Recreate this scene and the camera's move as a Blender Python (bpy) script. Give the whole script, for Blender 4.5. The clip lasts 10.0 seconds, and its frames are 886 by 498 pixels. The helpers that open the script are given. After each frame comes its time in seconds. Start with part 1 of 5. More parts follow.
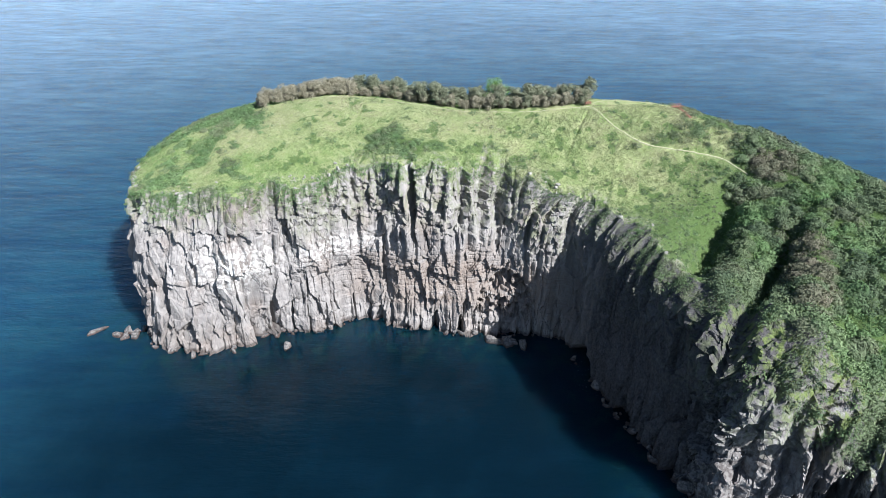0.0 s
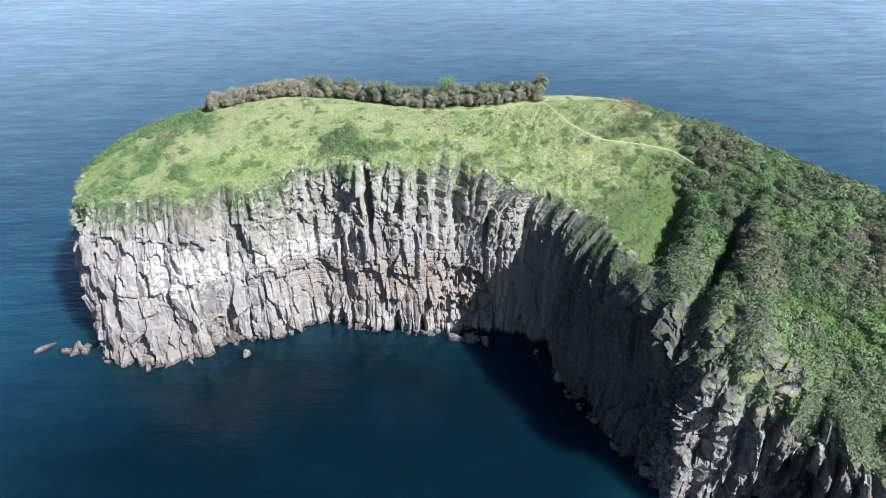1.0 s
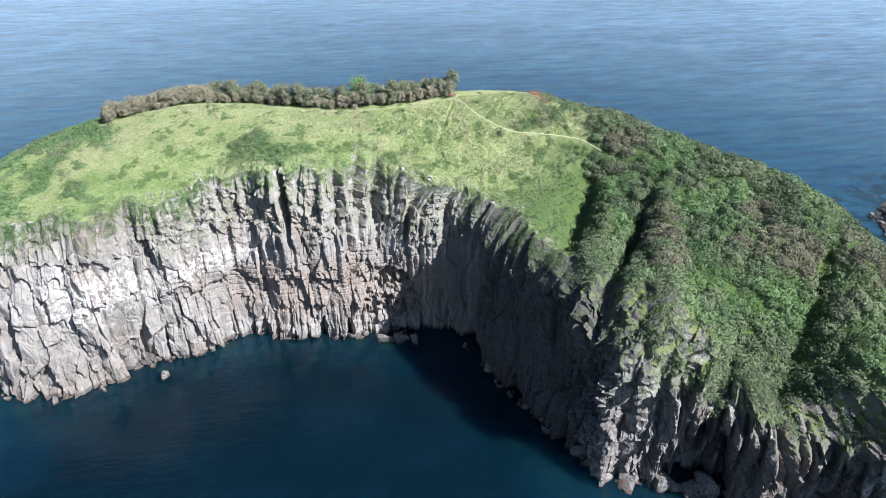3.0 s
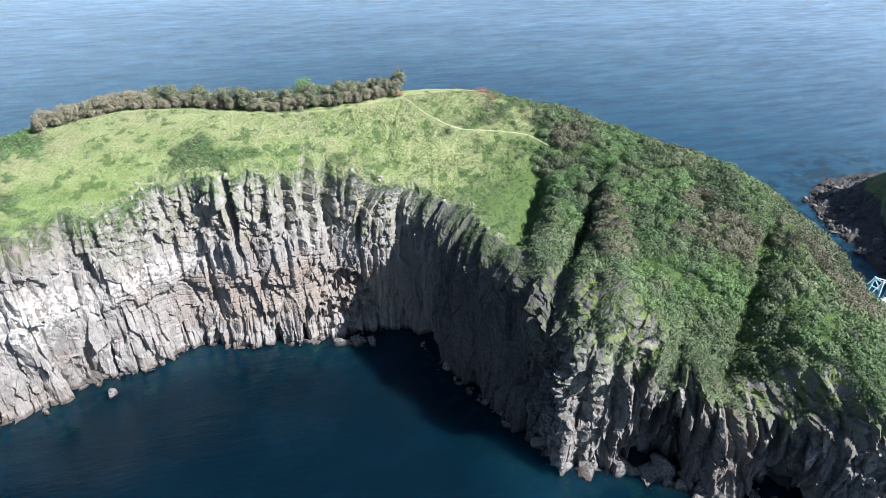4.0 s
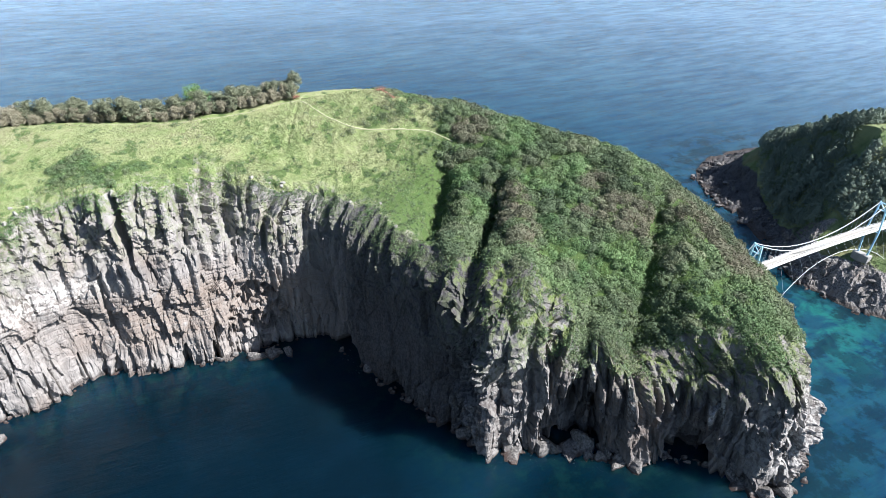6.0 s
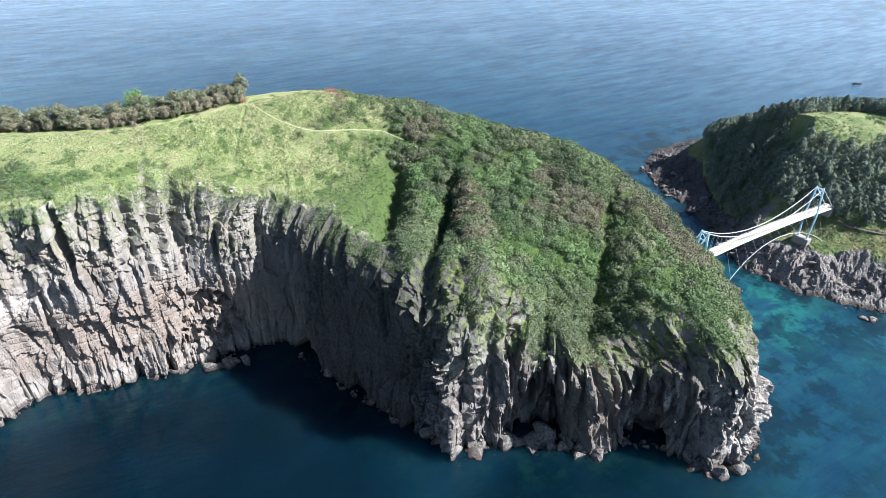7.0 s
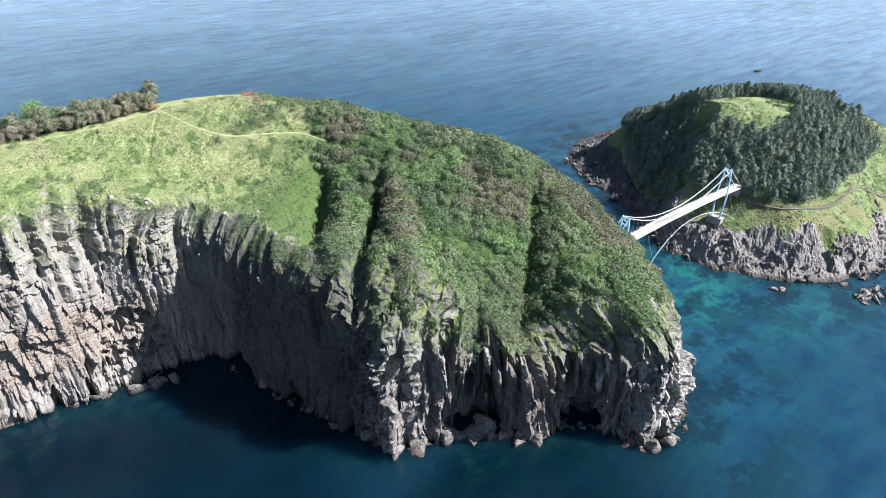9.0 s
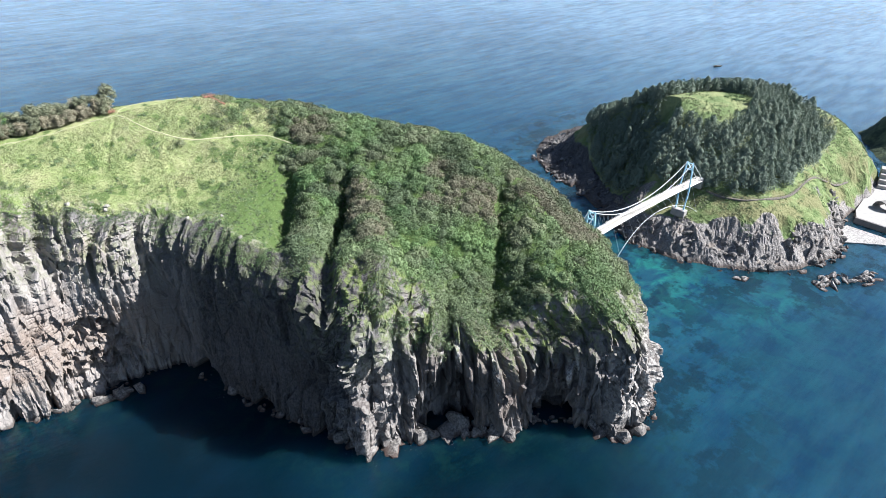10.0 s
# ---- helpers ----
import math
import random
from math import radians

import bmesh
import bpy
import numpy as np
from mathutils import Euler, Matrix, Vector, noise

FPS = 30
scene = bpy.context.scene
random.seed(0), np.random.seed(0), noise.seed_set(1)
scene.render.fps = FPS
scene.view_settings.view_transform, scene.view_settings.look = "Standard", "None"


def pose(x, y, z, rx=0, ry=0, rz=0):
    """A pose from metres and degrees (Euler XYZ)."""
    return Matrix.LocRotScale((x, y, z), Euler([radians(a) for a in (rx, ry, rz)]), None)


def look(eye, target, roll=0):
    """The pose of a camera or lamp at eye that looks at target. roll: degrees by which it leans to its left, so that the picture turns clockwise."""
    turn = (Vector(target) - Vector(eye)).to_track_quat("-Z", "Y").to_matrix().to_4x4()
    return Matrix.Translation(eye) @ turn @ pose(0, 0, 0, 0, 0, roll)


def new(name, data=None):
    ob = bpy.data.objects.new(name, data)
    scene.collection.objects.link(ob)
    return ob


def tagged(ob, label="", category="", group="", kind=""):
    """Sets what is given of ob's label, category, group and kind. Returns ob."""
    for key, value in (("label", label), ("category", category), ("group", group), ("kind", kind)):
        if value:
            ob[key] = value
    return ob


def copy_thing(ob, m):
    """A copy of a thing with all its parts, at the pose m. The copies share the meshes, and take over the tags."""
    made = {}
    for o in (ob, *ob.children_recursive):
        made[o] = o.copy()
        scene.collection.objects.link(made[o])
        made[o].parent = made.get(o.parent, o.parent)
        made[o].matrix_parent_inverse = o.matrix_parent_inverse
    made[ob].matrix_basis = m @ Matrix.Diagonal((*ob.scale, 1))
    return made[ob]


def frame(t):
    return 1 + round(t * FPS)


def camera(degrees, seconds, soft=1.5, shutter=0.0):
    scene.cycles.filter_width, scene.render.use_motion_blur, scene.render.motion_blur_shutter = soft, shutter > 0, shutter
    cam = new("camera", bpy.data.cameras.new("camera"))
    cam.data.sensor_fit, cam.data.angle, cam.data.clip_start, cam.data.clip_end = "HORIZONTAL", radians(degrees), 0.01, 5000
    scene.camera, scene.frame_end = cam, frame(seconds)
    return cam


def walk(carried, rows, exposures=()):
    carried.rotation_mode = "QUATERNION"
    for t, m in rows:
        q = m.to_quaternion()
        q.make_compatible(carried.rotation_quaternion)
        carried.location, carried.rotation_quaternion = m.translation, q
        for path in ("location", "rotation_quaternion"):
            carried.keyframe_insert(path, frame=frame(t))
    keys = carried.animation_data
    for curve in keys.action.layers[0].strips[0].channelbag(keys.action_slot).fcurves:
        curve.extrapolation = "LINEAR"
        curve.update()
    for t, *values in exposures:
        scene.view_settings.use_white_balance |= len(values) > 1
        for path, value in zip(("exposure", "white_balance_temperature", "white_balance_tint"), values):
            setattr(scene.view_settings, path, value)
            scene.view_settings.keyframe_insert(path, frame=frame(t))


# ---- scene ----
cam = camera(74.6, 10.0, soft=0.75)
# seconds, eye x y z, heading; the gimbal holds one tilt
PATH = [
    (0, 0.00, 0.00, 200.00, 0.00),
    (0.5, 1.12, 0.06, 199.69, -2.22),
    (1, 2.23, 0.07, 199.39, -4.20),
    (1.5, 3.30, 0.04, 199.09, -6.25),
    (2, 4.36, -0.03, 198.79, -8.01),
    (2.5, 5.40, -0.14, 198.50, -9.89),
    (4, 8.36, -0.73, 197.65, -17.08),
    (4.5, 9.31, -1.01, 197.37, -19.25),
    (5, 10.23, -1.33, 197.10, -21.72),
    (5.5, 11.13, -1.69, 196.84, -24.01),
    (7, 13.69, -3.03, 196.06, -30.92),
    (7.5, 14.50, -3.56, 195.81, -32.77),
    (8, 15.29, -4.13, 195.56, -34.67),
    (8.5, 16.05, -4.74, 195.32, -36.34),
    (9, 16.79, -5.40, 195.08, -37.97),
    (9.5, 17.51, -6.10, 194.84, -39.48),
    (10, 18.21, -6.84, 194.61, -41.08),
]
TILT = -31.42
walk(cam, [(t, pose(x, y, z, 90 + TILT, 0, yaw)) for t, x, y, z, yaw in PATH],
     [(0, 1.28, 5900, 11), (10, 1.52, 6150, 12)])

# ---- light ----
SUN_AZ = (0.76, -0.65)
SUN_EL = 44.0
world = bpy.data.worlds.new("sky")
scene.world = world
world.use_nodes = True
wn = world.node_tree.nodes
wl = world.node_tree.links
sky = wn.new("ShaderNodeTexSky")
sky.sky_type = "NISHITA"
sky.sun_disc = False
sky.sun_elevation = radians(SUN_EL)
sky.sun_rotation = math.atan2(SUN_AZ[0], SUN_AZ[1])
sky.altitude = 100
sky.air_density, sky.dust_density, sky.ozone_density = 1.15, 0.7, 2.2
wl.new(sky.outputs[0], wn["Background"].inputs[0])
wn["Background"].inputs[1].default_value = 0.05
sun = new("sun", bpy.data.lights.new("sun", "SUN"))
sun.data.energy = 5.0
sun.data.angle = radians(0.53)
sun.data.color = (1.0, 0.965, 0.92)
sun.matrix_world = look((SUN_AZ[0] * 400, SUN_AZ[1] * 400, 400 * math.tan(radians(SUN_EL))), (0, 0, 0))


# ---- noise on arrays ----
def lattice(i, j, k):
    h = (i.astype(np.int64) * 374761393 + j.astype(np.int64) * 668265263 + k.astype(np.int64) * 2147483647) & 0xFFFFFFFF
    h = ((h ^ (h >> 13)) * 1274126177) & 0xFFFFFFFF
    h = ((h ^ (h >> 16)) * 2246822519) & 0xFFFFFFFF
    return ((h ^ (h >> 15)) & 0xFFFFFF) / float(0xFFFFFF)


def vnoise(x, y, z=0.0):
    """Smooth value noise, 0 to 1."""
    x, y, z = np.broadcast_arrays(np.asarray(x, float), np.asarray(y, float), np.asarray(z, float))
    i, j, k = np.floor(x), np.floor(y), np.floor(z)
    a, b, c = x - i, y - j, z - k
    a, b, c = (v * v * (3 - 2 * v) for v in (a, b, c))
    out = 0
    for di in (0, 1):
        for dj in (0, 1):
            for dk in (0, 1):
                w = (a if di else 1 - a) * (b if dj else 1 - b) * (c if dk else 1 - c)
                out = out + w * lattice(i + di, j + dj, k + dk)
    return out


def fbm(x, y, z=0.0, octaves=4):
    total, amp, norm = 0, 1.0, 0.0
    for o in range(octaves):
        f = 2.0 ** o
        total = total + amp * vnoise(x * f + 17 * o, y * f - 9 * o, np.asarray(z) * f + 5 * o)
        norm += amp
        amp *= 0.5
    return total / norm


def smooth(a, b, x):
    v = np.clip((x - a) / (b - a), 0, 1)
    return v * v * (3 - 2 * v)


def columns(u, width, seed, jitter=0.8):
    """Distance to the nearest joint between uneven columns, and a random number for each column."""
    g = u / width
    c = np.floor(g)
    best = np.full(np.shape(g), 9.0)
    second = np.full(np.shape(g), 9.0)
    ident = np.zeros(np.shape(g))
    for d in (-2, -1, 0, 1, 2):
        p = c + d + 0.5 + jitter * (lattice(c + d, c * 0 + seed, c * 0 + 3) - 0.5)
        r = np.abs(g - p)
        near = r < best
        second = np.where(near, best, np.minimum(second, r))
        ident = np.where(near, lattice(c + d, c * 0 + seed + 7, c * 0), ident)
        best = np.where(near, r, best)
    return (second - best) * 0.5 * width * 2, ident


def prisms(u, width, seed, jitter=0.85):
    """Uneven upright prisms: the number of each and how far its faces stand out, 0 to 1, with a sharp edge."""
    g = u / width

    def joint(c):
        return c + jitter * (lattice(c, c * 0 + seed, c * 0 + 2) - 0.5)
    c = np.floor(g)
    c = np.where(g < joint(c), c - 1, c)
    c = np.where(g >= joint(c + 1), c + 1, c)
    t = (g - joint(c)) / (joint(c + 1) - joint(c) + 1e-6)
    apex = 0.15 + 0.7 * lattice(c, c * 0 + seed, c * 0 + 5)
    face = np.minimum(t / apex, (1 - t) / (1 - apex))
    flat = 0.55 + 0.45 * lattice(c, c * 0 + seed, c * 0 + 6)
    return c, np.clip(np.minimum(face, flat), 0, 1)


def broken(c, z, step, seed):
    """A random number for each length into which a column is broken."""
    k = np.floor(z / step + 3 * lattice(c, c * 0 + seed, c * 0 + 8))
    return lattice(c, k, c * 0 + seed + 9)


def spline(points, per=24, closed=False):
    """A smooth curve through points: dense samples and the number of the point that each belongs to."""
    p = np.asarray(points, float)
    n = len(p)
    segs = n if closed else n - 1
    out, num = [], []
    for s in range(segs):
        idx = [(s + d) % n if closed else min(max(s + d, 0), n - 1) for d in (-1, 0, 1, 2)]
        a, b, c, d = p[idx]
        t = np.linspace(0, 1, per, endpoint=False)[:, None]
        m1, m2 = (c - a) * 0.42, (d - b) * 0.42
        out.append((2 * t**3 - 3 * t**2 + 1) * b + (t**3 - 2 * t**2 + t) * m1 + (-2 * t**3 + 3 * t**2) * c + (t**3 - t**2) * m2)
        num.append(s + t[:, 0])
    if not closed:
        out.append(p[-1:])
        num.append(np.array([n - 1.0]))
    return np.concatenate(out), np.concatenate(num)


class Thin:
    """A thin-plate surface through heights."""
    def __init__(self, xyz, stiff=0.0):
        self.c = np.asarray(xyz, float)[:, :2] / 100
        n = len(self.c)
        r = np.linalg.norm(self.c[:, None] - self.c[None], axis=-1)
        a = np.zeros((n + 3, n + 3))
        a[:n, :n] = np.where(r > 0, r * r * np.log(r + 1e-12), 0) + stiff * np.eye(n)
        a[:n, n], a[:n, n + 1:] = 1, self.c
        a[n, :n], a[n + 1:, :n] = 1, self.c.T
        self.w = np.linalg.solve(a, np.r_[np.asarray(xyz, float)[:, 2], 0, 0, 0])

    def __call__(self, x, y):
        x, y = np.asarray(x, float) / 100, np.asarray(y, float) / 100
        out = self.w[-3] + self.w[-2] * x + self.w[-1] * y
        for (cx, cy), w in zip(self.c, self.w):
            r2 = (x - cx) ** 2 + (y - cy) ** 2
            out = out + w * 0.5 * r2 * np.log(r2 + 1e-12)
        return out


# ---- mesh helpers ----
def grid_mesh(name, p, material, closed=False, attrs=None):
    """A mesh from an array of points rows x columns x 3."""
    rows, cols = p.shape[:2]
    idx = np.arange(rows * cols).reshape(rows, cols)
    nxt = np.roll(idx, -1, axis=1) if closed else idx[:, 1:]
    cur = idx if closed else idx[:, :-1]
    q = np.stack([cur[:-1], nxt[:-1], nxt[1:], cur[1:]], -1).reshape(-1, 4)
    return raw_mesh(name, p.reshape(-1, 3), q, material, {k: v.ravel() for k, v in (attrs or {}).items()})


def raw_mesh(name, verts, faces, material, attrs=None, smooth_faces=True):
    """A mesh from arrays; faces all have one number of corners."""
    me = bpy.data.meshes.new(name)
    faces = np.asarray(faces, np.int32)
    n, k = faces.shape
    me.vertices.add(len(verts))
    me.vertices.foreach_set("co", np.asarray(verts, np.float32).ravel())
    me.loops.add(n * k)
    me.loops.foreach_set("vertex_index", faces.ravel())
    me.polygons.add(n)
    me.polygons.foreach_set("loop_start", np.arange(n, dtype=np.int32) * k)
    me.polygons.foreach_set("use_smooth", np.full(n, smooth_faces))
    for key, value in (attrs or {}).items():
        me.attributes.new(key, "FLOAT", "POINT").data.foreach_set("value", np.asarray(value, np.float32))
    me.update(calc_edges=True)
    me.materials.append(material)
    return me


def part(name, bm, material, parent, label=""):
    me = bpy.data.meshes.new(name)
    bm.to_mesh(me)
    bm.free()
    me.materials.append(material)
    ob = new(name, me)
    ob.parent = parent
    if label:
        tagged(ob, label)
    return ob


def box(bm, size, m, bevel=0.0):
    made = bmesh.ops.create_cube(bm, size=1, matrix=m @ Matrix.Diagonal((*size, 1)))
    if bevel:
        edges = list({e for v in made["verts"] for e in v.link_edges})
        bmesh.ops.bevel(bm, geom=edges, offset=bevel, segments=1, affect="EDGES")


def beam(bm, a, b, wide, deep, bevel=0.0):
    """A bar of rectangular section between two points."""
    a, b = Vector(a), Vector(b)
    d = b - a
    m = Matrix.Translation((a + b) / 2) @ d.to_track_quat("Z", "Y").to_matrix().to_4x4()
    box(bm, (wide, deep, d.length), m, bevel)


def tube(bm, pts, radius, sides=6):
    """A round bar along points; radius one number or one for each point."""
    pts = [Vector(p) for p in pts]
    radii = [radius] * len(pts) if isinstance(radius, (int, float)) else radius
    rings = []
    for n, p in enumerate(pts):
        d = (pts[min(n + 1, len(pts) - 1)] - pts[max(n - 1, 0)]).normalized()
        turn = d.to_track_quat("Z", "Y").to_matrix()
        rings.append([bm.verts.new(p + turn @ Vector((math.cos(a) * radii[n], math.sin(a) * radii[n], 0)))
                      for a in [2 * math.pi * s / sides for s in range(sides)]])
    for r0, r1 in zip(rings, rings[1:]):
        for s in range(sides):
            bm.faces.new((r0[s], r0[(s + 1) % sides], r1[(s + 1) % sides], r1[s]))
    bm.faces.new(rings[0][::-1])
    bm.faces.new(rings[-1])


# ---- materials ----
class Nodes:
    """Short hand for a node material."""
    def __init__(self, name, rough=0.9, spec=0.3):
        self.m = bpy.data.materials.new(name)
        self.m.use_nodes = True
        self.n, self.l = self.m.node_tree.nodes, self.m.node_tree.links
        self.b = self.n["Principled BSDF"]
        self.b.inputs["Roughness"].default_value = rough
        self.b.inputs["Specular IOR Level"].default_value = spec
        self.pos = self.n.new("ShaderNodeNewGeometry").outputs["Position"]

    def put(self, sock, value):
        if isinstance(value, (int, float, tuple)):
            sock.default_value = (*value, 1) if isinstance(value, tuple) and len(value) == 3 and len(sock.default_value) == 4 else value
        else:
            self.l.new(value, sock)

    def scaled(self, sx, sy, sz, turn=0.0):
        n = self.n.new("ShaderNodeMapping")
        n.inputs["Scale"].default_value = (sx, sy, sz)
        n.inputs["Rotation"].default_value = (0, 0, turn)
        self.l.new(self.pos, n.inputs["Vector"])
        return n.outputs[0]

    def noise(self, scale, detail=5.0, rough=0.55, vec=None, distort=0.0):
        n = self.n.new("ShaderNodeTexNoise")
        n.inputs["Scale"].default_value = scale
        n.inputs["Detail"].default_value = detail
        n.inputs["Roughness"].default_value = rough
        n.inputs["Distortion"].default_value = distort
        self.l.new(vec or self.pos, n.inputs["Vector"])
        return n.outputs["Fac"]

    def cells(self, scale, vec=None, feature="F1", out="Distance"):
        n = self.n.new("ShaderNodeTexVoronoi")
        n.feature = feature
        n.inputs["Scale"].default_value = scale
        self.l.new(vec or self.pos, n.inputs["Vector"])
        return n.outputs[out]

    def attr(self, name):
        n = self.n.new("ShaderNodeAttribute")
        n.attribute_name = name
        return n.outputs["Fac"]

    def random(self, island=False):
        if island:
            return self.n.new("ShaderNodeNewGeometry").outputs["Random Per Island"]
        return self.n.new("ShaderNodeObjectInfo").outputs["Random"]

    def math(self, op, a, b=0.0, clamp=False):
        n = self.n.new("ShaderNodeMath")
        n.operation = op
        n.use_clamp = clamp
        self.put(n.inputs[0], a)
        self.put(n.inputs[1], b)
        return n.outputs[0]

    def ramp(self, value, lo, hi):
        n = self.n.new("ShaderNodeMapRange")
        n.interpolation_type = "SMOOTHSTEP"
        self.put(n.inputs["Value"], value)
        n.inputs["From Min"].default_value, n.inputs["From Max"].default_value = lo, hi
        return n.outputs["Result"]

    def mix(self, fac, a, b, mode="MIX"):
        n = self.n.new("ShaderNodeMix")
        n.data_type, n.blend_type = "RGBA", mode
        self.put(n.inputs["Factor"], fac)
        self.put(n.inputs[6], a)
        self.put(n.inputs[7], b)
        return n.outputs[2]

    def height(self):
        n = self.n.new("ShaderNodeSeparateXYZ")
        self.l.new(self.pos, n.inputs[0])
        return n.outputs[2]

    def color(self, value):
        self.put(self.b.inputs["Base Color"], value)
        return self

    def bump(self, h, strength=0.5, distance=0.3):
        n = self.n.new("ShaderNodeBump")
        n.inputs["Strength"].default_value = strength
        n.inputs["Distance"].default_value = distance
        self.l.new(h, n.inputs["Height"])
        self.l.new(n.outputs[0], self.b.inputs["Normal"])
        return self


def rock_material():
    k = Nodes("cliff_rock", 0.95, 0.08)
    streak = k.noise(0.30, 6, 0.6, k.scaled(1, 1, 0.16))
    coarse = k.noise(0.055, 4, 0.5)
    fine = k.noise(1.3, 7, 0.65, k.scaled(1, 1, 0.55))
    c = k.mix(k.ramp(streak, 0.32, 0.68), (0.168, 0.157, 0.149), (0.295, 0.277, 0.260))
    c = k.mix(k.math("MULTIPLY", k.ramp(coarse, 0.48, 0.66), 0.55), c, (0.20, 0.158, 0.13))
    c = k.mix(k.math("MULTIPLY", k.ramp(fine, 0.55, 0.75), 0.45), c, (0.36, 0.345, 0.32))
    c = k.mix(k.math("MULTIPLY", k.ramp(fine, 0.40, 0.25), 0.35), c, (0.075, 0.07, 0.066))
    grain = k.noise(3.2, 6, 0.7, k.scaled(1, 1, 0.7))
    c = k.mix(k.math("MULTIPLY", k.ramp(grain, 0.56, 0.66), 0.28), c, (0.40, 0.38, 0.355))
    c = k.mix(k.math("MULTIPLY", k.ramp(grain, 0.44, 0.34), 0.22), c, (0.06, 0.056, 0.054))
    crack = k.cells(0.20, k.scaled(1, 1, 0.30), "DISTANCE_TO_EDGE")
    crack2 = k.cells(0.55, k.scaled(1, 1, 0.30), "DISTANCE_TO_EDGE")
    c = k.mix(k.math("MULTIPLY", k.ramp(crack, 0.03, 0.006), k.math("MULTIPLY", k.ramp(k.noise(0.15, 3), 0.50, 0.62), 0.4)), c, (0.07, 0.066, 0.062))
    # each slab has its own tone
    slab = k.cells(0.20, k.scaled(1, 1, 0.30), "F1", "Color")
    c = k.mix(0.28, c, k.mix(slab, (0.13, 0.12, 0.112), (0.38, 0.355, 0.33)))
    # rusty lower beds
    c = k.mix(k.math("MULTIPLY", k.attr("rust"), k.ramp(k.noise(0.22, 5, 0.6, k.scaled(0.6, 0.6, 1.6)), 0.28, 0.54)), c, (0.218, 0.181, 0.152))
    beds = k.noise(1.0, 4, 0.6, k.scaled(0.05, 0.05, 1.1))
    c = k.mix(k.math("MULTIPLY", k.attr("rust"), k.math("MULTIPLY", k.ramp(beds, 0.5, 0.62), 0.5)), c, (0.12, 0.09, 0.075))
    # dark weathered lava, with the shade of the bay and arm wall mixed in
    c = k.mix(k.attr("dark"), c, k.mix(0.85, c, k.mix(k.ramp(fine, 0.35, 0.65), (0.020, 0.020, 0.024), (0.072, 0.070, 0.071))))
    # pale droppings and lime
    pale = k.math("MULTIPLY", k.attr("pale"), k.ramp(k.noise(0.5, 6, 0.65), 0.44, 0.56))
    c = k.mix(pale, c, (0.58, 0.565, 0.53))
    # lichen and grass in the cracks below the edge
    moss = k.math("MULTIPLY", k.attr("moss"), k.ramp(k.noise(0.35, 6, 0.7, k.scaled(1, 1, 0.6)), 0.42, 0.60))
    c = k.mix(moss, c, k.mix(k.noise(2.0, 3), (0.085, 0.115, 0.035), (0.16, 0.195, 0.075)))
    # wet tide band
    z = k.math("ADD", k.height(), k.math("MULTIPLY", k.noise(0.4, 3), -3.0))
    c = k.mix(k.math("MULTIPLY", k.ramp(z, 1.2, -0.6), 0.7), c, (0.05, 0.04, 0.035))
    k.color(c)
    h = k.math("ADD", k.math("MULTIPLY", fine, 0.8), k.math("MULTIPLY", k.cells(0.45, k.scaled(1, 1, 0.35)), 0.6))
    h = k.math("ADD", h, k.math("MULTIPLY", grain, 0.25))
    h = k.math("ADD", h, k.math("ADD", k.math("MULTIPLY", k.ramp(crack, 0.0, 0.04), 0.4), k.math("MULTIPLY", k.ramp(crack2, 0.0, 0.04), 0.25)))
    return k.bump(k.math("ADD", h, k.math("MULTIPLY", streak, 0.5)), 0.8, 0.6).m


def turf_material():
    k = Nodes("meadow_turf", 0.95, 0.15)
    big = k.noise(0.035, 4, 0.55)
    mid = k.noise(0.22, 5, 0.6)
    fine = k.noise(2.4, 5, 0.7)
    c = k.mix(k.ramp(big, 0.35, 0.65), (0.165, 0.215, 0.078), (0.255, 0.28, 0.13))
    c = k.mix(k.math("MULTIPLY", k.ramp(mid, 0.45, 0.7), 0.6), c, (0.31, 0.30, 0.175))
    c = k.mix(k.math("MULTIPLY", k.ramp(mid, 0.45, 0.28), 0.6), c, (0.095, 0.15, 0.035))
    c = k.mix(k.math("MULTIPLY", k.ramp(fine, 0.5, 0.3), 0.5), c, (0.08, 0.11, 0.03))
    c = k.mix(k.attr("scrub"), c, (0.062, 0.098, 0.03))
    bare = k.math("MULTIPLY", k.attr("bare"), k.ramp(k.noise(0.3, 6, 0.7), 0.45, 0.58))
    c = k.mix(bare, c, (0.24, 0.22, 0.19))
    k.color(c)
    return k.bump(k.math("ADD", fine, mid), 0.8, 0.5).m


def leaf_material(name, dark, light):
    """Foliage whose leaves differ one by one and patch by patch."""
    k = Nodes(name, 0.75, 0.2)
    r = k.math("ADD", k.math("MULTIPLY", k.random(island=True), 0.4), k.math("MULTIPLY", k.noise(0.16, 4), 0.7), True)
    return k.color(k.mix(r, dark, light)).m


def plant_material(name, dark, light, dry_dark, dry_light, lush_dark, lush_light, leafy=0.28):
    """Undergrowth with a tone for each plant, brown where dry and bright where lush."""
    k = Nodes(name, 0.75, 0.2)
    r = k.math("ADD", k.math("MULTIPLY", k.random(island=True), leafy), k.math("MULTIPLY", k.attr("tone"), 1 - leafy), True)
    c = k.mix(r, dark, light)
    c = k.mix(k.attr("lush"), c, k.mix(r, lush_dark, lush_light))
    c = k.mix(k.attr("dry"), c, k.mix(r, dry_dark, dry_light))
    return k.color(c).m


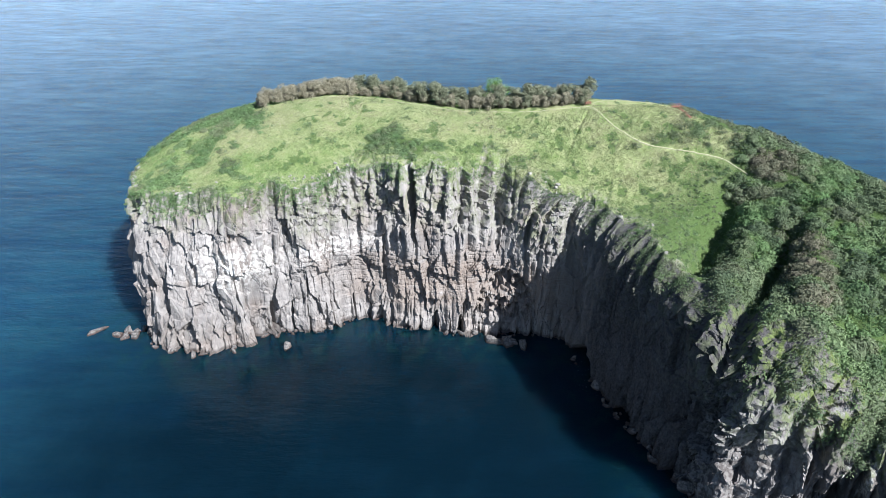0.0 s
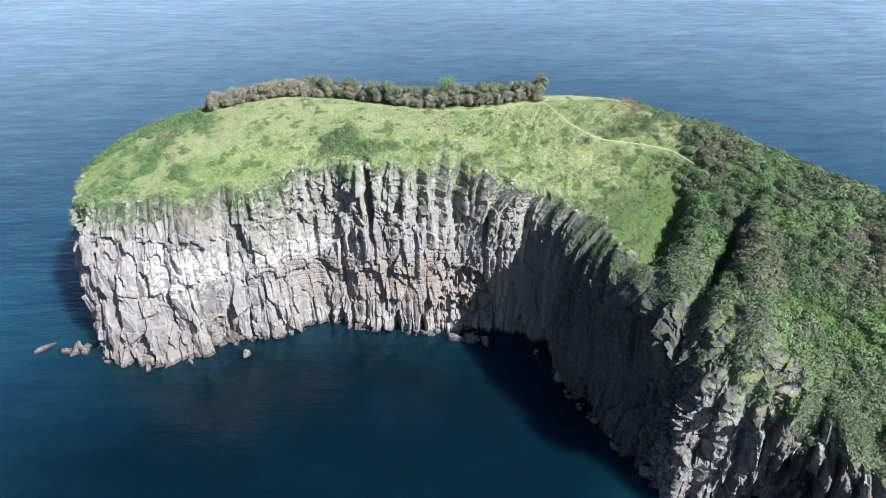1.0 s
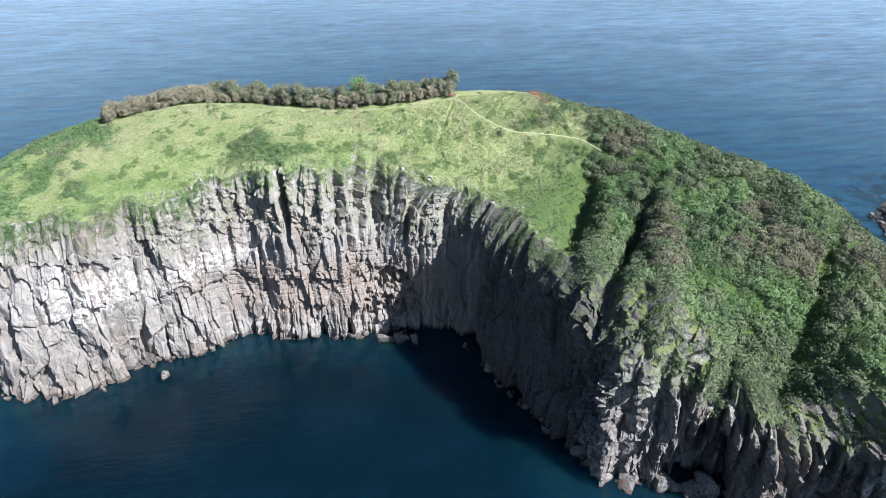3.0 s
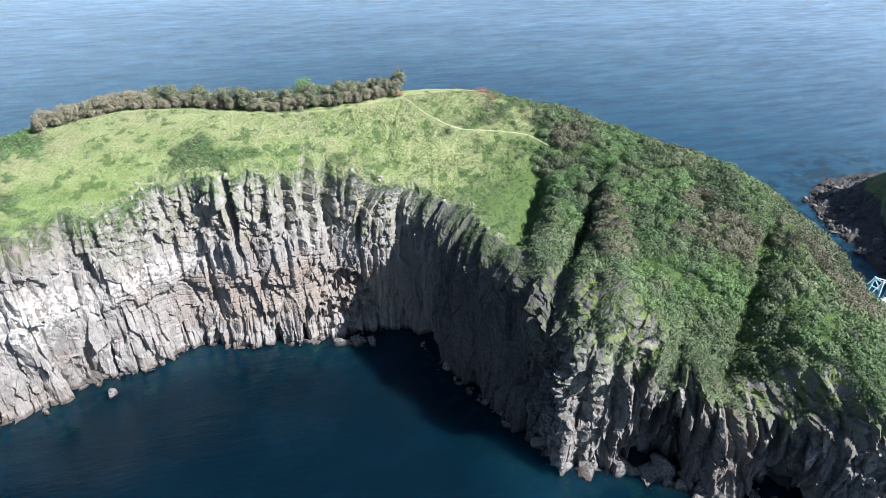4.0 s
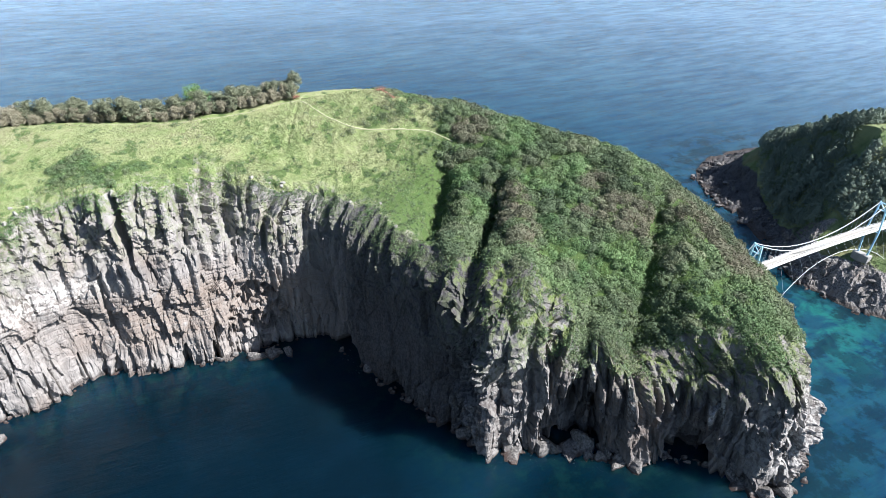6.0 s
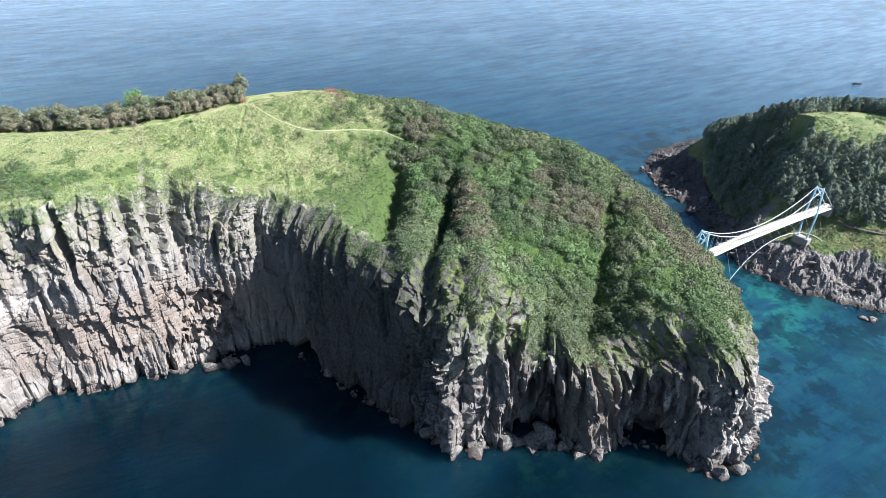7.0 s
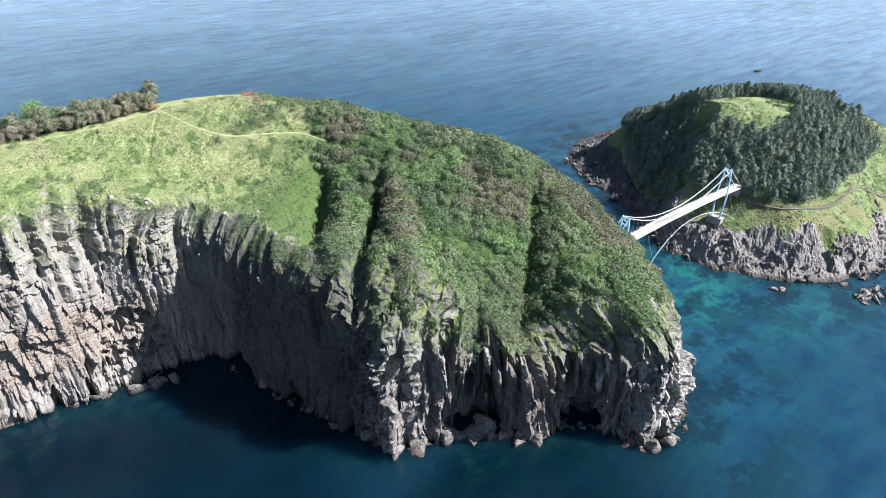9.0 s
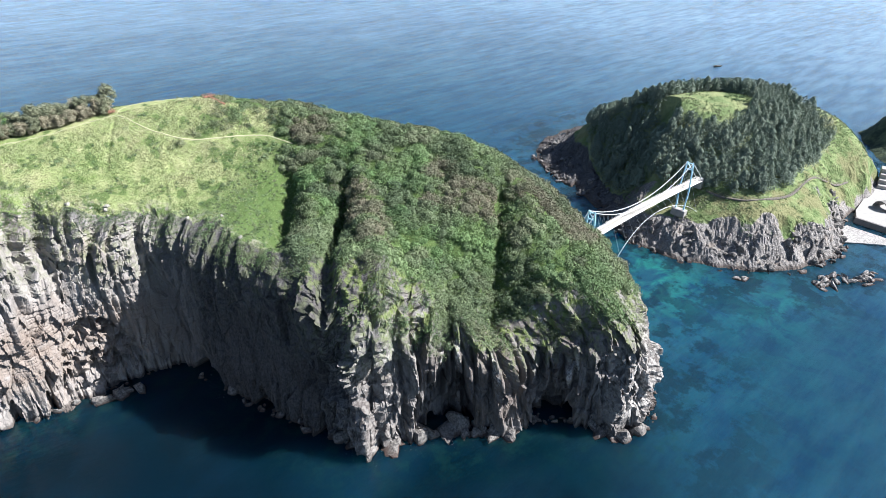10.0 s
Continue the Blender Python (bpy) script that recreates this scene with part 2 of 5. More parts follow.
def sea_material():
    k = Nodes("sea_water", 0.12, 0.5)
    k.b.inputs["IOR"].default_value = 1.333
    wind = k.noise(0.0045, 4, 0.6, k.scaled(0.5, 1, 1, 0.3))
    waves = k.noise(0.045, 6, 0.68, k.scaled(0.30, 1, 1, 0.28))
    ripple = k.noise(0.10, 5, 0.66, k.scaled(0.20, 1, 1, 0.27))
    # light and dark streaks of the wave faces are mixed into the colour
    tone = k.math("ADD", k.math("MULTIPLY", k.ramp(wind, 0.35, 0.65), 0.30), k.math("MULTIPLY", k.ramp(waves, 0.38, 0.62), 0.30))
    tone = k.math("ADD", tone, k.math("MULTIPLY", k.ramp(ripple, 0.38, 0.62), 0.40))
    c = k.mix(tone, (0.004, 0.024, 0.054), (0.012, 0.053, 0.080))
    # distance haze is put into the water colour as a paler blue
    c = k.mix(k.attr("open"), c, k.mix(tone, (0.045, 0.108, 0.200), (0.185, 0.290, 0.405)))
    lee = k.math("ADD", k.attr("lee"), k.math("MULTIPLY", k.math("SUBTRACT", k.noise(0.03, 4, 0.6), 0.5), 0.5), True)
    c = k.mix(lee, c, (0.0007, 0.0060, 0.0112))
    bed = k.ramp(k.noise(0.075, 5, 0.62, distort=0.6), 0.38, 0.62)
    shallow = k.math("MULTIPLY", k.attr("shallow"), bed)
    c = k.mix(shallow, c, (0.014, 0.100, 0.092))
    shelf = k.math("MULTIPLY", k.attr("shelf"), k.ramp(k.noise(0.12, 5, 0.65), 0.45, 0.65))
    c = k.mix(k.math("MULTIPLY", shelf, 0.5), c, (0.006, 0.028, 0.027))
    weed = k.math("MULTIPLY", k.attr("shallow_rim"), k.ramp(k.noise(0.05, 5, 0.65), 0.46, 0.56))
    c = k.mix(k.math("MULTIPLY", weed, 0.75), c, (0.004, 0.016, 0.024))
    foam = k.math("MULTIPLY", k.attr("foam"), k.ramp(k.noise(0.9, 6, 0.75), 0.60, 0.68))
    c = k.mix(foam, c, (0.6, 0.62, 0.62))
    k.color(c)
    k.put(k.b.inputs["Roughness"], k.math("ADD", k.math("MULTIPLY", foam, 0.6), 0.09))
    # light spreads far in clear water
    k.b.subsurface_method = "BURLEY"
    k.b.inputs["Subsurface Weight"].default_value = 1.0
    k.b.inputs["Subsurface Radius"].default_value = (8.0, 16.0, 20.0)
    k.b.inputs["Subsurface Scale"].default_value = 1.0
    swell = k.noise(0.035, 5, 0.6, k.scaled(0.28, 1, 1, 0.30))
    chop = k.noise(0.22, 6, 0.68, k.scaled(0.4, 1, 1, 0.25))
    chop = k.math("ADD", chop, k.math("MULTIPLY", k.noise(0.85, 4, 0.6, k.scaled(0.5, 1, 1, 0.35)), 0.30))
    calm = k.ramp(k.attr("lee"), 1.0, 0.0)
    h = k.math("ADD", k.math("MULTIPLY", k.math("ADD", swell, waves), k.math("ADD", k.math("MULTIPLY", calm, 1.1), 0.5)),
               k.math("MULTIPLY", chop, k.math("ADD", k.math("MULTIPLY", calm, 0.36), 0.22)))
    return k.bump(k.math("ADD", h, k.math("MULTIPLY", ripple, 0.5)), 0.55, 1.3).m


ROCK = rock_material()
TURF = turf_material()
SEA = sea_material()
GRASS = plant_material("grass_blades", (0.225, 0.265, 0.125), (0.31, 0.345, 0.18), (0.28, 0.275, 0.16), (0.345, 0.335, 0.205), (0.09, 0.16, 0.044), (0.175, 0.265, 0.09), 0.15)
SCRUB = plant_material("scrub_leaves", (0.040, 0.066, 0.036), (0.150, 0.192, 0.098), (0.105, 0.095, 0.066), (0.185, 0.165, 0.115), (0.068, 0.135, 0.046), (0.152, 0.238, 0.092))
LUSH = leaf_material("lush_leaves", (0.07, 0.14, 0.035), (0.16, 0.26, 0.075))
PINE = leaf_material("pine_needles", (0.055, 0.083, 0.064), (0.20, 0.245, 0.185))
RIDGE_PINE = leaf_material("ridge_pine_needles", (0.075, 0.092, 0.055), (0.19, 0.20, 0.125))
DRY = leaf_material("dry_foliage", (0.16, 0.15, 0.10), (0.25, 0.23, 0.16))
BARK = Nodes("bark", 0.95, 0.1)
BARK = BARK.color(BARK.mix(BARK.noise(3.0, 5), (0.06, 0.048, 0.038), (0.15, 0.125, 0.10))).m


# ---- the wooded headland across the channel ----
HEAD_SHORE = [(426, 318), (386, 292), (371, 262), (362, 232), (341, 188), (326, 160), (330, 128), (345, 99), (368, 78), (400, 67),
              (425, 66), (446, 73), (468, 79), (500, 77), (540, 80), (575, 98), (605, 150), (595, 210), (545, 270), (485, 318)]
HEAD_HEIGHTS = [(357, 146, 21), (345, 118, 14), (376, 104, 27), (400, 92, 24), (430, 88, 24), (415, 201, 66), (461, 160, 66), (452, 186, 67),
                (407, 165, 59), (430, 178, 66), (496, 134, 52), (531, 104, 36), (470, 100, 27), (505, 104, 34), (400, 275, 26), (388, 236, 34), (372, 196, 32),
                (440, 250, 40), (478, 248, 42), (500, 210, 52), (540, 160, 50), (352, 172, 20), (528, 101, 36), (512, 110, 46), (505, 86, 22)]
HEAD_SHORE_C, _ = spline(HEAD_SHORE, 14, True)
HEAD_SHORE_C = HEAD_SHORE_C + 5.0 * np.stack([fbm(HEAD_SHORE_C[:, 0] * 0.09, HEAD_SHORE_C[:, 1] * 0.09, k, 3) - 0.5 for k in (1, 9)], -1)
head_thin = Thin([*HEAD_HEIGHTS, *[(x, y, 8) for x, y in HEAD_SHORE]], 2e-3)


def inside(x, y, loop):
    """Whether places lie in a closed loop, and how far they are from it."""
    hit = np.zeros(np.shape(x), bool)
    near = np.full(np.shape(x), 1e9)
    for (ax, ay), (bx, by) in zip(loop, np.roll(loop, -1, 0)):
        if abs(by - ay) > 1e-9:
            hit ^= ((ay > y) != (by > y)) & (x < (bx - ax) * (y - ay) / (by - ay) + ax)
        dx, dy = bx - ax, by - ay
        s = np.clip(((x - ax) * dx + (y - ay) * dy) / (dx * dx + dy * dy + 1e-9), 0, 1)
        near = np.minimum(near, (x - ax - s * dx) ** 2 + (y - ay - s * dy) ** 2)
    return hit, np.sqrt(near)


def head_ground(x, y):
    """Height of the headland and the distance to its shore."""
    hit, near = inside(x, y, HEAD_SHORE_C)
    d = np.where(hit, near, -near)
    d = d + 11 * (fbm(x * 0.06, y * 0.06, 41, 4) - 0.5) * smooth(0, 9, d)
    steep = 0.85 - 0.2 * smooth(150, 230, y)
    steep = steep + 0.9 * smooth(475, 515, x) * smooth(160, 120, y)
    inland = np.maximum(d, 0)
    bank = inland * steep + 0.012 * inland ** 2 + 0.5
    ledge = inland * 0.26 + 0.8 * np.maximum(inland - 24, 0) + 0.5
    west = np.maximum(smooth(165, 205, y) * smooth(450, 420, x), smooth(222, 250, y))
    z = np.minimum(head_thin(x, y), bank + (np.minimum(ledge, bank) - bank) * west)
    return np.where(d > 0, z, np.maximum(d * 0.8, -6)), d


# ---- the island: shoreline, cliff edge and ridge ----
FRONT_SHORE = [(-176, 300), (-165, 260), (-149, 232), (-122, 227), (-101, 228), (-88, 242), (-68, 243), (-45, 255), (-19, 246),
               (4, 241), (20, 242), (42, 240), (63, 234), (71, 203), (82, 176), (92, 152), (102, 135), (127, 123), (147, 107),
               (166, 99), (180, 80), (193, 67), (207, 70), (223, 80), (239, 93)]
FRONT_RIM = [(-170, 304, 71), (-160, 272, 70), (-146, 254, 75), (-121, 247, 77), (-101, 244, 80), (-84, 253, 79), (-67, 258, 78),
             (-44, 271, 81), (-17, 264, 86), (8, 260, 83), (32, 264, 81), (57, 251, 78), (73, 243, 76), (86, 214, 78),
             (93, 186, 78), (110, 158, 79), (124, 143, 74), (143, 138, 60), (150, 128, 50), (168, 117, 45), (187, 105, 60),
             (202, 98, 54), (219, 98, 45), (232, 106, 38), (240, 112, 36)]
FRONT_SPINE = [0, 0, 0.3, 1, 1.5, 2, 2.4, 3, 4, 5, 5.5, 6.2, 7.2, 8.2, 9.5, 11, 12, 13, 14, 14.6, 15.2, 16, 16.6, 17, 17]
BACK_SHORE = [(252, 112), (264, 142), (268, 180), (258, 220), (236, 262), (205, 308), (168, 346), (120, 364), (68, 366), (18, 376),
              (-32, 396), (-84, 402), (-132, 392), (-165, 365), (-182, 332)]
BACK_RIM = [(245, 120, 37), (252, 142, 41), (250, 176, 56), (238, 212, 66), (215, 248, 74), (183, 290, 82), (148, 324, 88),
            (112, 342, 92), (66, 346, 94), (18, 354, 90), (-32, 374, 88), (-84, 382, 87), (-128, 372, 82), (-156, 350, 78), (-170, 325, 73)]
BACK_SPINE = [17, 16.4, 14.5, 13, 11.5, 10, 9, 8, 7, 5.5, 4, 2.5, 1, 0.4, 0]
RIDGE = [(-150, 318, 80), (-120, 335, 88), (-76, 345, 96), (-45, 342, 97), (-14, 328, 97), (21, 316, 97), (51, 310, 99), (80, 309, 102),
         (122, 304, 103), (143, 277, 99), (156, 262, 97), (178, 242, 93), (196, 218, 90), (207, 196, 87), (213, 174, 80),
         (224, 158, 71), (234, 139, 57), (237, 124, 47)]
# heights on the slopes between edge and ridge
SLOPES = [(118, 203, 70), (142, 254, 90), (190, 191, 82), (100, 262, 84), (150, 165, 76), (175, 150, 70)]

shore_c, station = spline(FRONT_SHORE + BACK_SHORE, 24, True)
rim_c, _ = spline(FRONT_RIM + BACK_RIM, 24, True)
ridge_c, ridge_at = spline(RIDGE, 16)
top_height = Thin([*FRONT_RIM, *BACK_RIM, *RIDGE, *SLOPES], 1e-4)

# even steps along the shore, finer where it is seen
length = np.r_[0, np.cumsum(np.linalg.norm(np.diff(np.r_[shore_c, shore_c[:1]], axis=0), axis=1))]
around = length[-1]
front_end = length[24 * len(FRONT_SHORE)]
U = np.r_[np.arange(0, front_end, 0.42), np.arange(front_end, around - 1.0, 2.2)]
wrap = np.arange(len(shore_c) + 1) % len(shore_c)


def at_u(values):
    v = np.asarray(values)[wrap]
    return np.stack([np.interp(U, length, v[:, n]) for n in range(v.shape[1])], -1)


def soften(v, metres):
    """Averages a closed row along the shore."""
    du = np.gradient(U)
    out = v.copy()
    for _ in range(int(metres)):
        out = (np.roll(out, 1, 0) + 2 * out + np.roll(out, -1, 0)) / 4
    return out


SH, RM = at_u(shore_c), at_u(rim_c)
ST = np.interp(U, length, np.r_[station, len(FRONT_SHORE) + len(BACK_SHORE)])
SP = soften(np.interp(ST, np.arange(len(FRONT_SPINE + BACK_SPINE) + 1), FRONT_SPINE + BACK_SPINE + FRONT_SPINE[:1])[:, None], 30)[:, 0]
tangent = soften(np.roll(SH, -3, 0) - np.roll(SH, 3, 0), 30)
OUT = np.stack([tangent[:, 1], -tangent[:, 0]], -1)
OUT /= np.linalg.norm(OUT, axis=1, keepdims=True)


RAGGED = 13.0 * (fbm(U * 0.07, 0 * U, 77, 4) - 0.5) + 5.0 * (fbm(U * 0.30, 0 * U, 78, 3) - 0.5)
RM[:, :2] -= OUT * np.where(ST < 24, RAGGED, 0)[:, None]
RM[:, 2] += np.where(ST < 24, 5.0 * (fbm(U * 0.12, 0 * U, 79, 3) - 0.5) + 0.3 * RAGGED, 0)


def arch(u, z, at, wide, high, deep, sharp, base=-8.0):
    """A hollow at the foot of the cliff."""
    u = u + 2.4 * (vnoise(u * 0.35, z * 0.3, 44) - 0.5)
    q = ((u - at) / wide) ** 2 + (np.maximum(z - base, 0) / (high - base)) ** 2
    return deep * smooth(1.0, sharp, q)


def facets(a, b, seed, tilt=0.9):
    """Broken slabs: a step and a slope of its own for each cell of an uneven net, -1 to 1 or so, and the distance to its edge."""
    i, j = np.floor(a), np.floor(b)
    best, second = np.full(a.shape, 9.0), np.full(a.shape, 9.0)
    out = np.zeros(a.shape)
    for di in (-1, 0, 1):
        for dj in (-1, 0, 1):
            ci, cj = i + di, j + dj
            da = a - ci - 0.5 - 0.85 * (lattice(ci, cj, ci * 0 + seed) - 0.5)
            db = b - cj - 0.5 - 0.85 * (lattice(ci, cj, ci * 0 + seed + 1) - 0.5)
            r = da * da + db * db
            near = r < best
            second = np.where(near, best, np.minimum(second, r))
            h = lattice(ci, cj, ci * 0 + seed + 2) * 2 - 1
            ta = lattice(ci, cj, ci * 0 + seed + 3) * 2 - 1
            tb = lattice(ci, cj, ci * 0 + seed + 4) * 2 - 1
            out = np.where(near, h + tilt * (ta * da + tb * db) * 2, out)
            best = np.where(near, r, best)
    return out, np.sqrt(second) - np.sqrt(best)


def u_of(x, y):
    return U[np.argmin(((SH - (x, y)) ** 2).sum(1))]


def rim_u(x, y):
    return U[np.argmin(((RM[:, :2] - (x, y)) ** 2).sum(1))]


def slabs(p, share):
    """Flattens the ridge of each prism into a face with open joints beside it."""
    return np.clip(p / share, 0, 1)


def cliff_relief(u, z, rim_z, ribs, feet, chaos, fine):
    """How far the rock stands out from the smooth cliff."""
    w = u + 2.2 * (fbm(u * 0.03, z * 0.03, 1.0, 2) - 0.5) * 2 + 0.25 * (fbm(u * 0.3, z * 0.2, 4.0, 3) - 0.5) * 2
    # three storeys of rock whose joints do not run through
    storey = np.floor((z + 9 * (fbm(u * 0.045, 0 * z, 13, 3) - 0.5)) / 22 + 0.1)
    w = w + 7 * (lattice(storey, storey * 0 + 4, storey * 0 + 61) - 0.5) + 0.10 * z * (lattice(storey, storey * 0 + 8, storey * 0 + 67) - 0.5)
    c1, p1 = prisms(w + 0.08 * z, 11.0, 11)
    c2, p2 = prisms(w + 0.04 * z, 5.2, 23)
    c3, p3 = prisms(w, 2.2, 31)
    upper = np.where(ST[None] < 13, 0.25 + 0.75 * smooth(30, 56, z), 1.0)
    d = ribs * upper * (4.0 * (p1 - 0.5) + 2.6 * (broken(c1, z, 26, 3) - 0.5))
    fine = fine * (1 - 0.5 * BEDDED[None] * smooth(18, 26, z) * smooth(52, 44, z))
    d = d + fine * (1.5 * (slabs(p2, 0.42) - 0.5) + 2.2 * (broken(c2, z, 17, 4) - 0.5) + (0.9 + 2.6 * ARM[None] * smooth(3, 15, z)) * (p2 - 0.4))
    d = d + fine * (0.55 * (slabs(p3, 0.3) - 0.5) + 0.7 * (broken(c3, z, 7, 5) - 0.5))
    a = ARC
    slab1, e1 = facets(w / 8.0, a / 22.0 + 3, 101, 1.3)
    slab2, e2 = facets((w + a * 0.12) / 4.2, a / 11.0 + 7, 131, 1.3)
    slab4, e4 = facets((w + a * 0.4) / 3.8, (a - u * 0.3) / 3.6, 191, 1.4)
    d = d + ((1.1 + 0.35 * PLATES[None]) * slab1 + (0.65 + 0.2 * PLATES[None]) * slab2) * (1 - 0.3 * SHADY[None] + 0.8 * ARM[None]) + chaos * 1.2 * slab4
    d = d - 0.35 * np.exp(-e1 / 0.02) - 0.15 * np.exp(-e2 / 0.02)
    d = d + 3.2 * (fbm(u * 0.035, z * 0.025, 8, 3) - 0.5) + (0.18 + 0.7 * chaos) * (fbm(u * 0.45, a * 0.33, 9, 4) - 0.5)
    # a level bed that weathers out across the middle of the face, with a ragged overhang above it
    line = 36 + 7 * (fbm(u * 0.05, 0 * z, 6, 3) - 0.5) + 4 * (lattice(c2, c2 * 0, c2 * 0 + 15) - 0.5)
    d = d - 2.2 * smooth(0.0, -1.0, z - line) * smooth(-16, -5, z - line) * BEDDED[None]
    bed = np.abs(((z + 2.5 * fbm(u * 0.03, 0 * z, 6, 3)) / 2.6) % 1.0 - 0.5)
    d = d - 0.4 * smooth(0.14, 0.02, bed) * smooth(18, 26, z) * smooth(52, 42, z) * BEDDED[None]
    # broad angular feet of the columns with deep slots between them
    c5, p5 = prisms(w + 17, 8.0, 57)
    top = 6 + 13 * lattice(c5, c5 * 0, c5 * 0 + 9)
    foot = smooth(top + 1.2, top - 0.8, z) * (0.2 + 0.8 * lattice(c5, c5 * 0 + 3, c5 * 0 + 21))
    d = d + feet * foot * (2.4 * slabs(p5, 0.45) - 1.0 - 3.0 * smooth(0.16, 0.06, p5) + 1.6 * (broken(c5, z, 6, 59) - 0.5) + 0.05 * (top - z))
    for at, wide, z0, z1, out in FORMS:
        d = d + out * np.exp(-((u - at) / wide) ** 2) * smooth(z0 - 6, z0 + 4, z) * smooth(z1 + 8, z1 - 8, z)
    return d


def gullies(u, z, rim_z, much):
    """Clefts that cut down from the edge."""
    w = u + 3.0 * (vnoise(u * 0.1, z * 0.08, 21) - 0.5) * 2 + 0.13 * (z - 60)
    gap, ident = columns(w, 11.0, 47, 0.95)
    reach = rim_z - 8 - 22 * ident
    cut = smooth(reach, rim_z - 6, z) * (0.1 + 0.7 * ident)
    out = much * 5.0 * cut * np.exp(-(gap / (1.1 + 1.2 * ident)) ** 2)
    # the great notches that bite into the turf
    for at, half, down, deep in NOTCHES:
        v = u - at + 0.10 * (z - 78) + 1.6 * (vnoise(z * 0.16, 0 * z + at, 5) - 0.5) * 2
        grow = smooth(-down, -0.35 * down, z - rim_z)
        out = np.maximum(out, deep * grow * np.clip(1.25 - np.abs(v) / (half * (0.35 + 0.65 * grow)), 0, 1))
    return out


def gully_lines(x, y):
    """Drainage clefts and spurs that run down the bushy slope; positive is cut away."""
    out = 0
    for ax, ay, bx, by, wide, deep in CUTS:
        dx, dy = bx - ax, by - ay
        ll = dx * dx + dy * dy
        t = ((x - ax) * dx + (y - ay) * dy) / ll
        off = ((x - ax) * dy - (y - ay) * dx) / math.sqrt(ll)
        off = off + 2.5 * (vnoise(x * 0.1, y * 0.1, 33) - 0.5)
        out = out + deep * np.exp(-(off / wide) ** 2) * smooth(-0.25, 0.25, t) * smooth(1.45, 1.1, t)
    return out


# from, to, half width, depth
CUTS = [(133, 239, 105, 197, 5.5, 8.5), (150, 214, 104, 158, 4.2, 8.5), (206, 166, 162, 126, 4.6, 5.2), (158, 218, 122, 150, 5.5, -4.0),
        (136, 221, 110, 185, 4.0, -2.5), (175, 204, 138, 152, 3.5, 2.2), (166, 196, 132, 140, 4.0, -1.5), (228, 150, 196, 112, 3.5, 2.4),
        (120, 232, 97, 208, 3.0, 2.4), (192, 178, 150, 130, 6.0, -2.2), (216, 160, 180, 118, 4.5, -2.2)]
# broad buttresses: place, half width, from and to height, how far out
FORMS = [(u_of(99, 137), 8.0, -9, 62, 4.0), (u_of(116, 127), 4.0, -9, 40, -2.0), (u_of(150, 105), 6.0, -9, 48, 3.5), (u_of(188, 72), 9.0, -9, 30, 2.0),
         (u_of(-120, 227), 9.0, -9, 20, 2.5), (u_of(-62, 244), 7.0, -9, 18, 2.0), (u_of(-94, 233), 4.0, -9, 40, -2.5), (u_of(50, 231), 4.0, 10, 62, 2.5), (u_of(158, 102), 3.0, -9, 44, 2.0), (u_of(140, 112), 3.0, -9, 40, 1.5)]
NOTCHES = [(rim_u(x, y), half, down, deep) for x, y, half, down, deep in (
    (-45, 274, 1.4, 26, 4.5), (-17, 264, 2.4, 38, 8), (-6, 262, 1.2, 20, 4), (9, 262, 3.0, 36, 9), (22, 263, 2.8, 34, 9), (31, 264, 2.8, 38, 8.5),
    (41, 258, 1.4, 18, 4.5), (49, 250, 2.2, 30, 7), (63, 242, 2.4, 28, 6), (73, 231, 2.4, 26, 6), (80, 213, 2.0, 24, 5), (87, 197, 2.4, 26, 5))]
SHADY = smooth(10.2, 11.2, ST) * smooth(15.0, 14.2, ST)
ARM = smooth(14.4, 15.2, ST) * smooth(24, 22, ST)
STEEP = smooth(10.2, 11.2, ST) * smooth(21.5, 20.5, ST)
BEDDED = smooth(5.2, 6.0, ST) * smooth(11.2, 10.4, ST)
CLEFT = smooth(5.4, 7.0, ST) * smooth(12.6, 11.4, ST) * 0.85 + 0.22 + 0.3 * smooth(15, 16, ST) * smooth(22, 21, ST)
CLEFT = np.where(ST > 24, 0.1, CLEFT)
RIBS = 0.28 + 0.5 * smooth(5.5, 7.5, ST) * smooth(10.8, 10, ST) + 0.5 * smooth(14.5, 15.5, ST) * smooth(21, 20, ST)
PLATES = smooth(6.4, 5.2, ST)
FINE = 0.16 + 0.40 * smooth(5, 7, ST) + 0.28 * smooth(15.4, 16.2, ST) * smooth(20.4, 19.6, ST)
FEET = 0.5 + 0.5 * smooth(11.6, 10.6, ST) - 0.2 * SHADY - 0.2 * ARM
CRUMBLE = smooth(5.0, 6.2, ST) * smooth(12.2, 11.2, ST)
CHAOS = 0.10 + 0.35 * smooth(19.6, 20.6, ST) + 0.4 * np.exp(-((ST - 15.4) / 0.7) ** 2) + 0.05 * ARM
CAVES = [(u_of(67, 217), 13, 11, 12, 0.6), (u_of(168, 94), 11.0, 17, 10, 0.7), (u_of(132, 119), 11.0, 44, 8.5, 0.5), (u_of(135, 116), 8.0, 24, 5, 0.5),
         (u_of(-4, 243), 2.6, 13, 5, 0.8), (u_of(8, 242), 2.2, 12, 5, 0.8), (u_of(-36, 249), 2.4, 11, 4, 0.8),
         (u_of(78, 183), 5, 12, 4, 0.6), (u_of(-92, 236), 4, 20, 2.5, 0.85)]

cliff_v = 1 - (1 - np.linspace(0, 1, 190)) ** 1.3
Z0 = -5.0
uu, vv = np.meshgrid(U, cliff_v)
rim_z = np.broadcast_to(RM[:, 2], uu.shape)
zz = Z0 + (rim_z - Z0) * vv
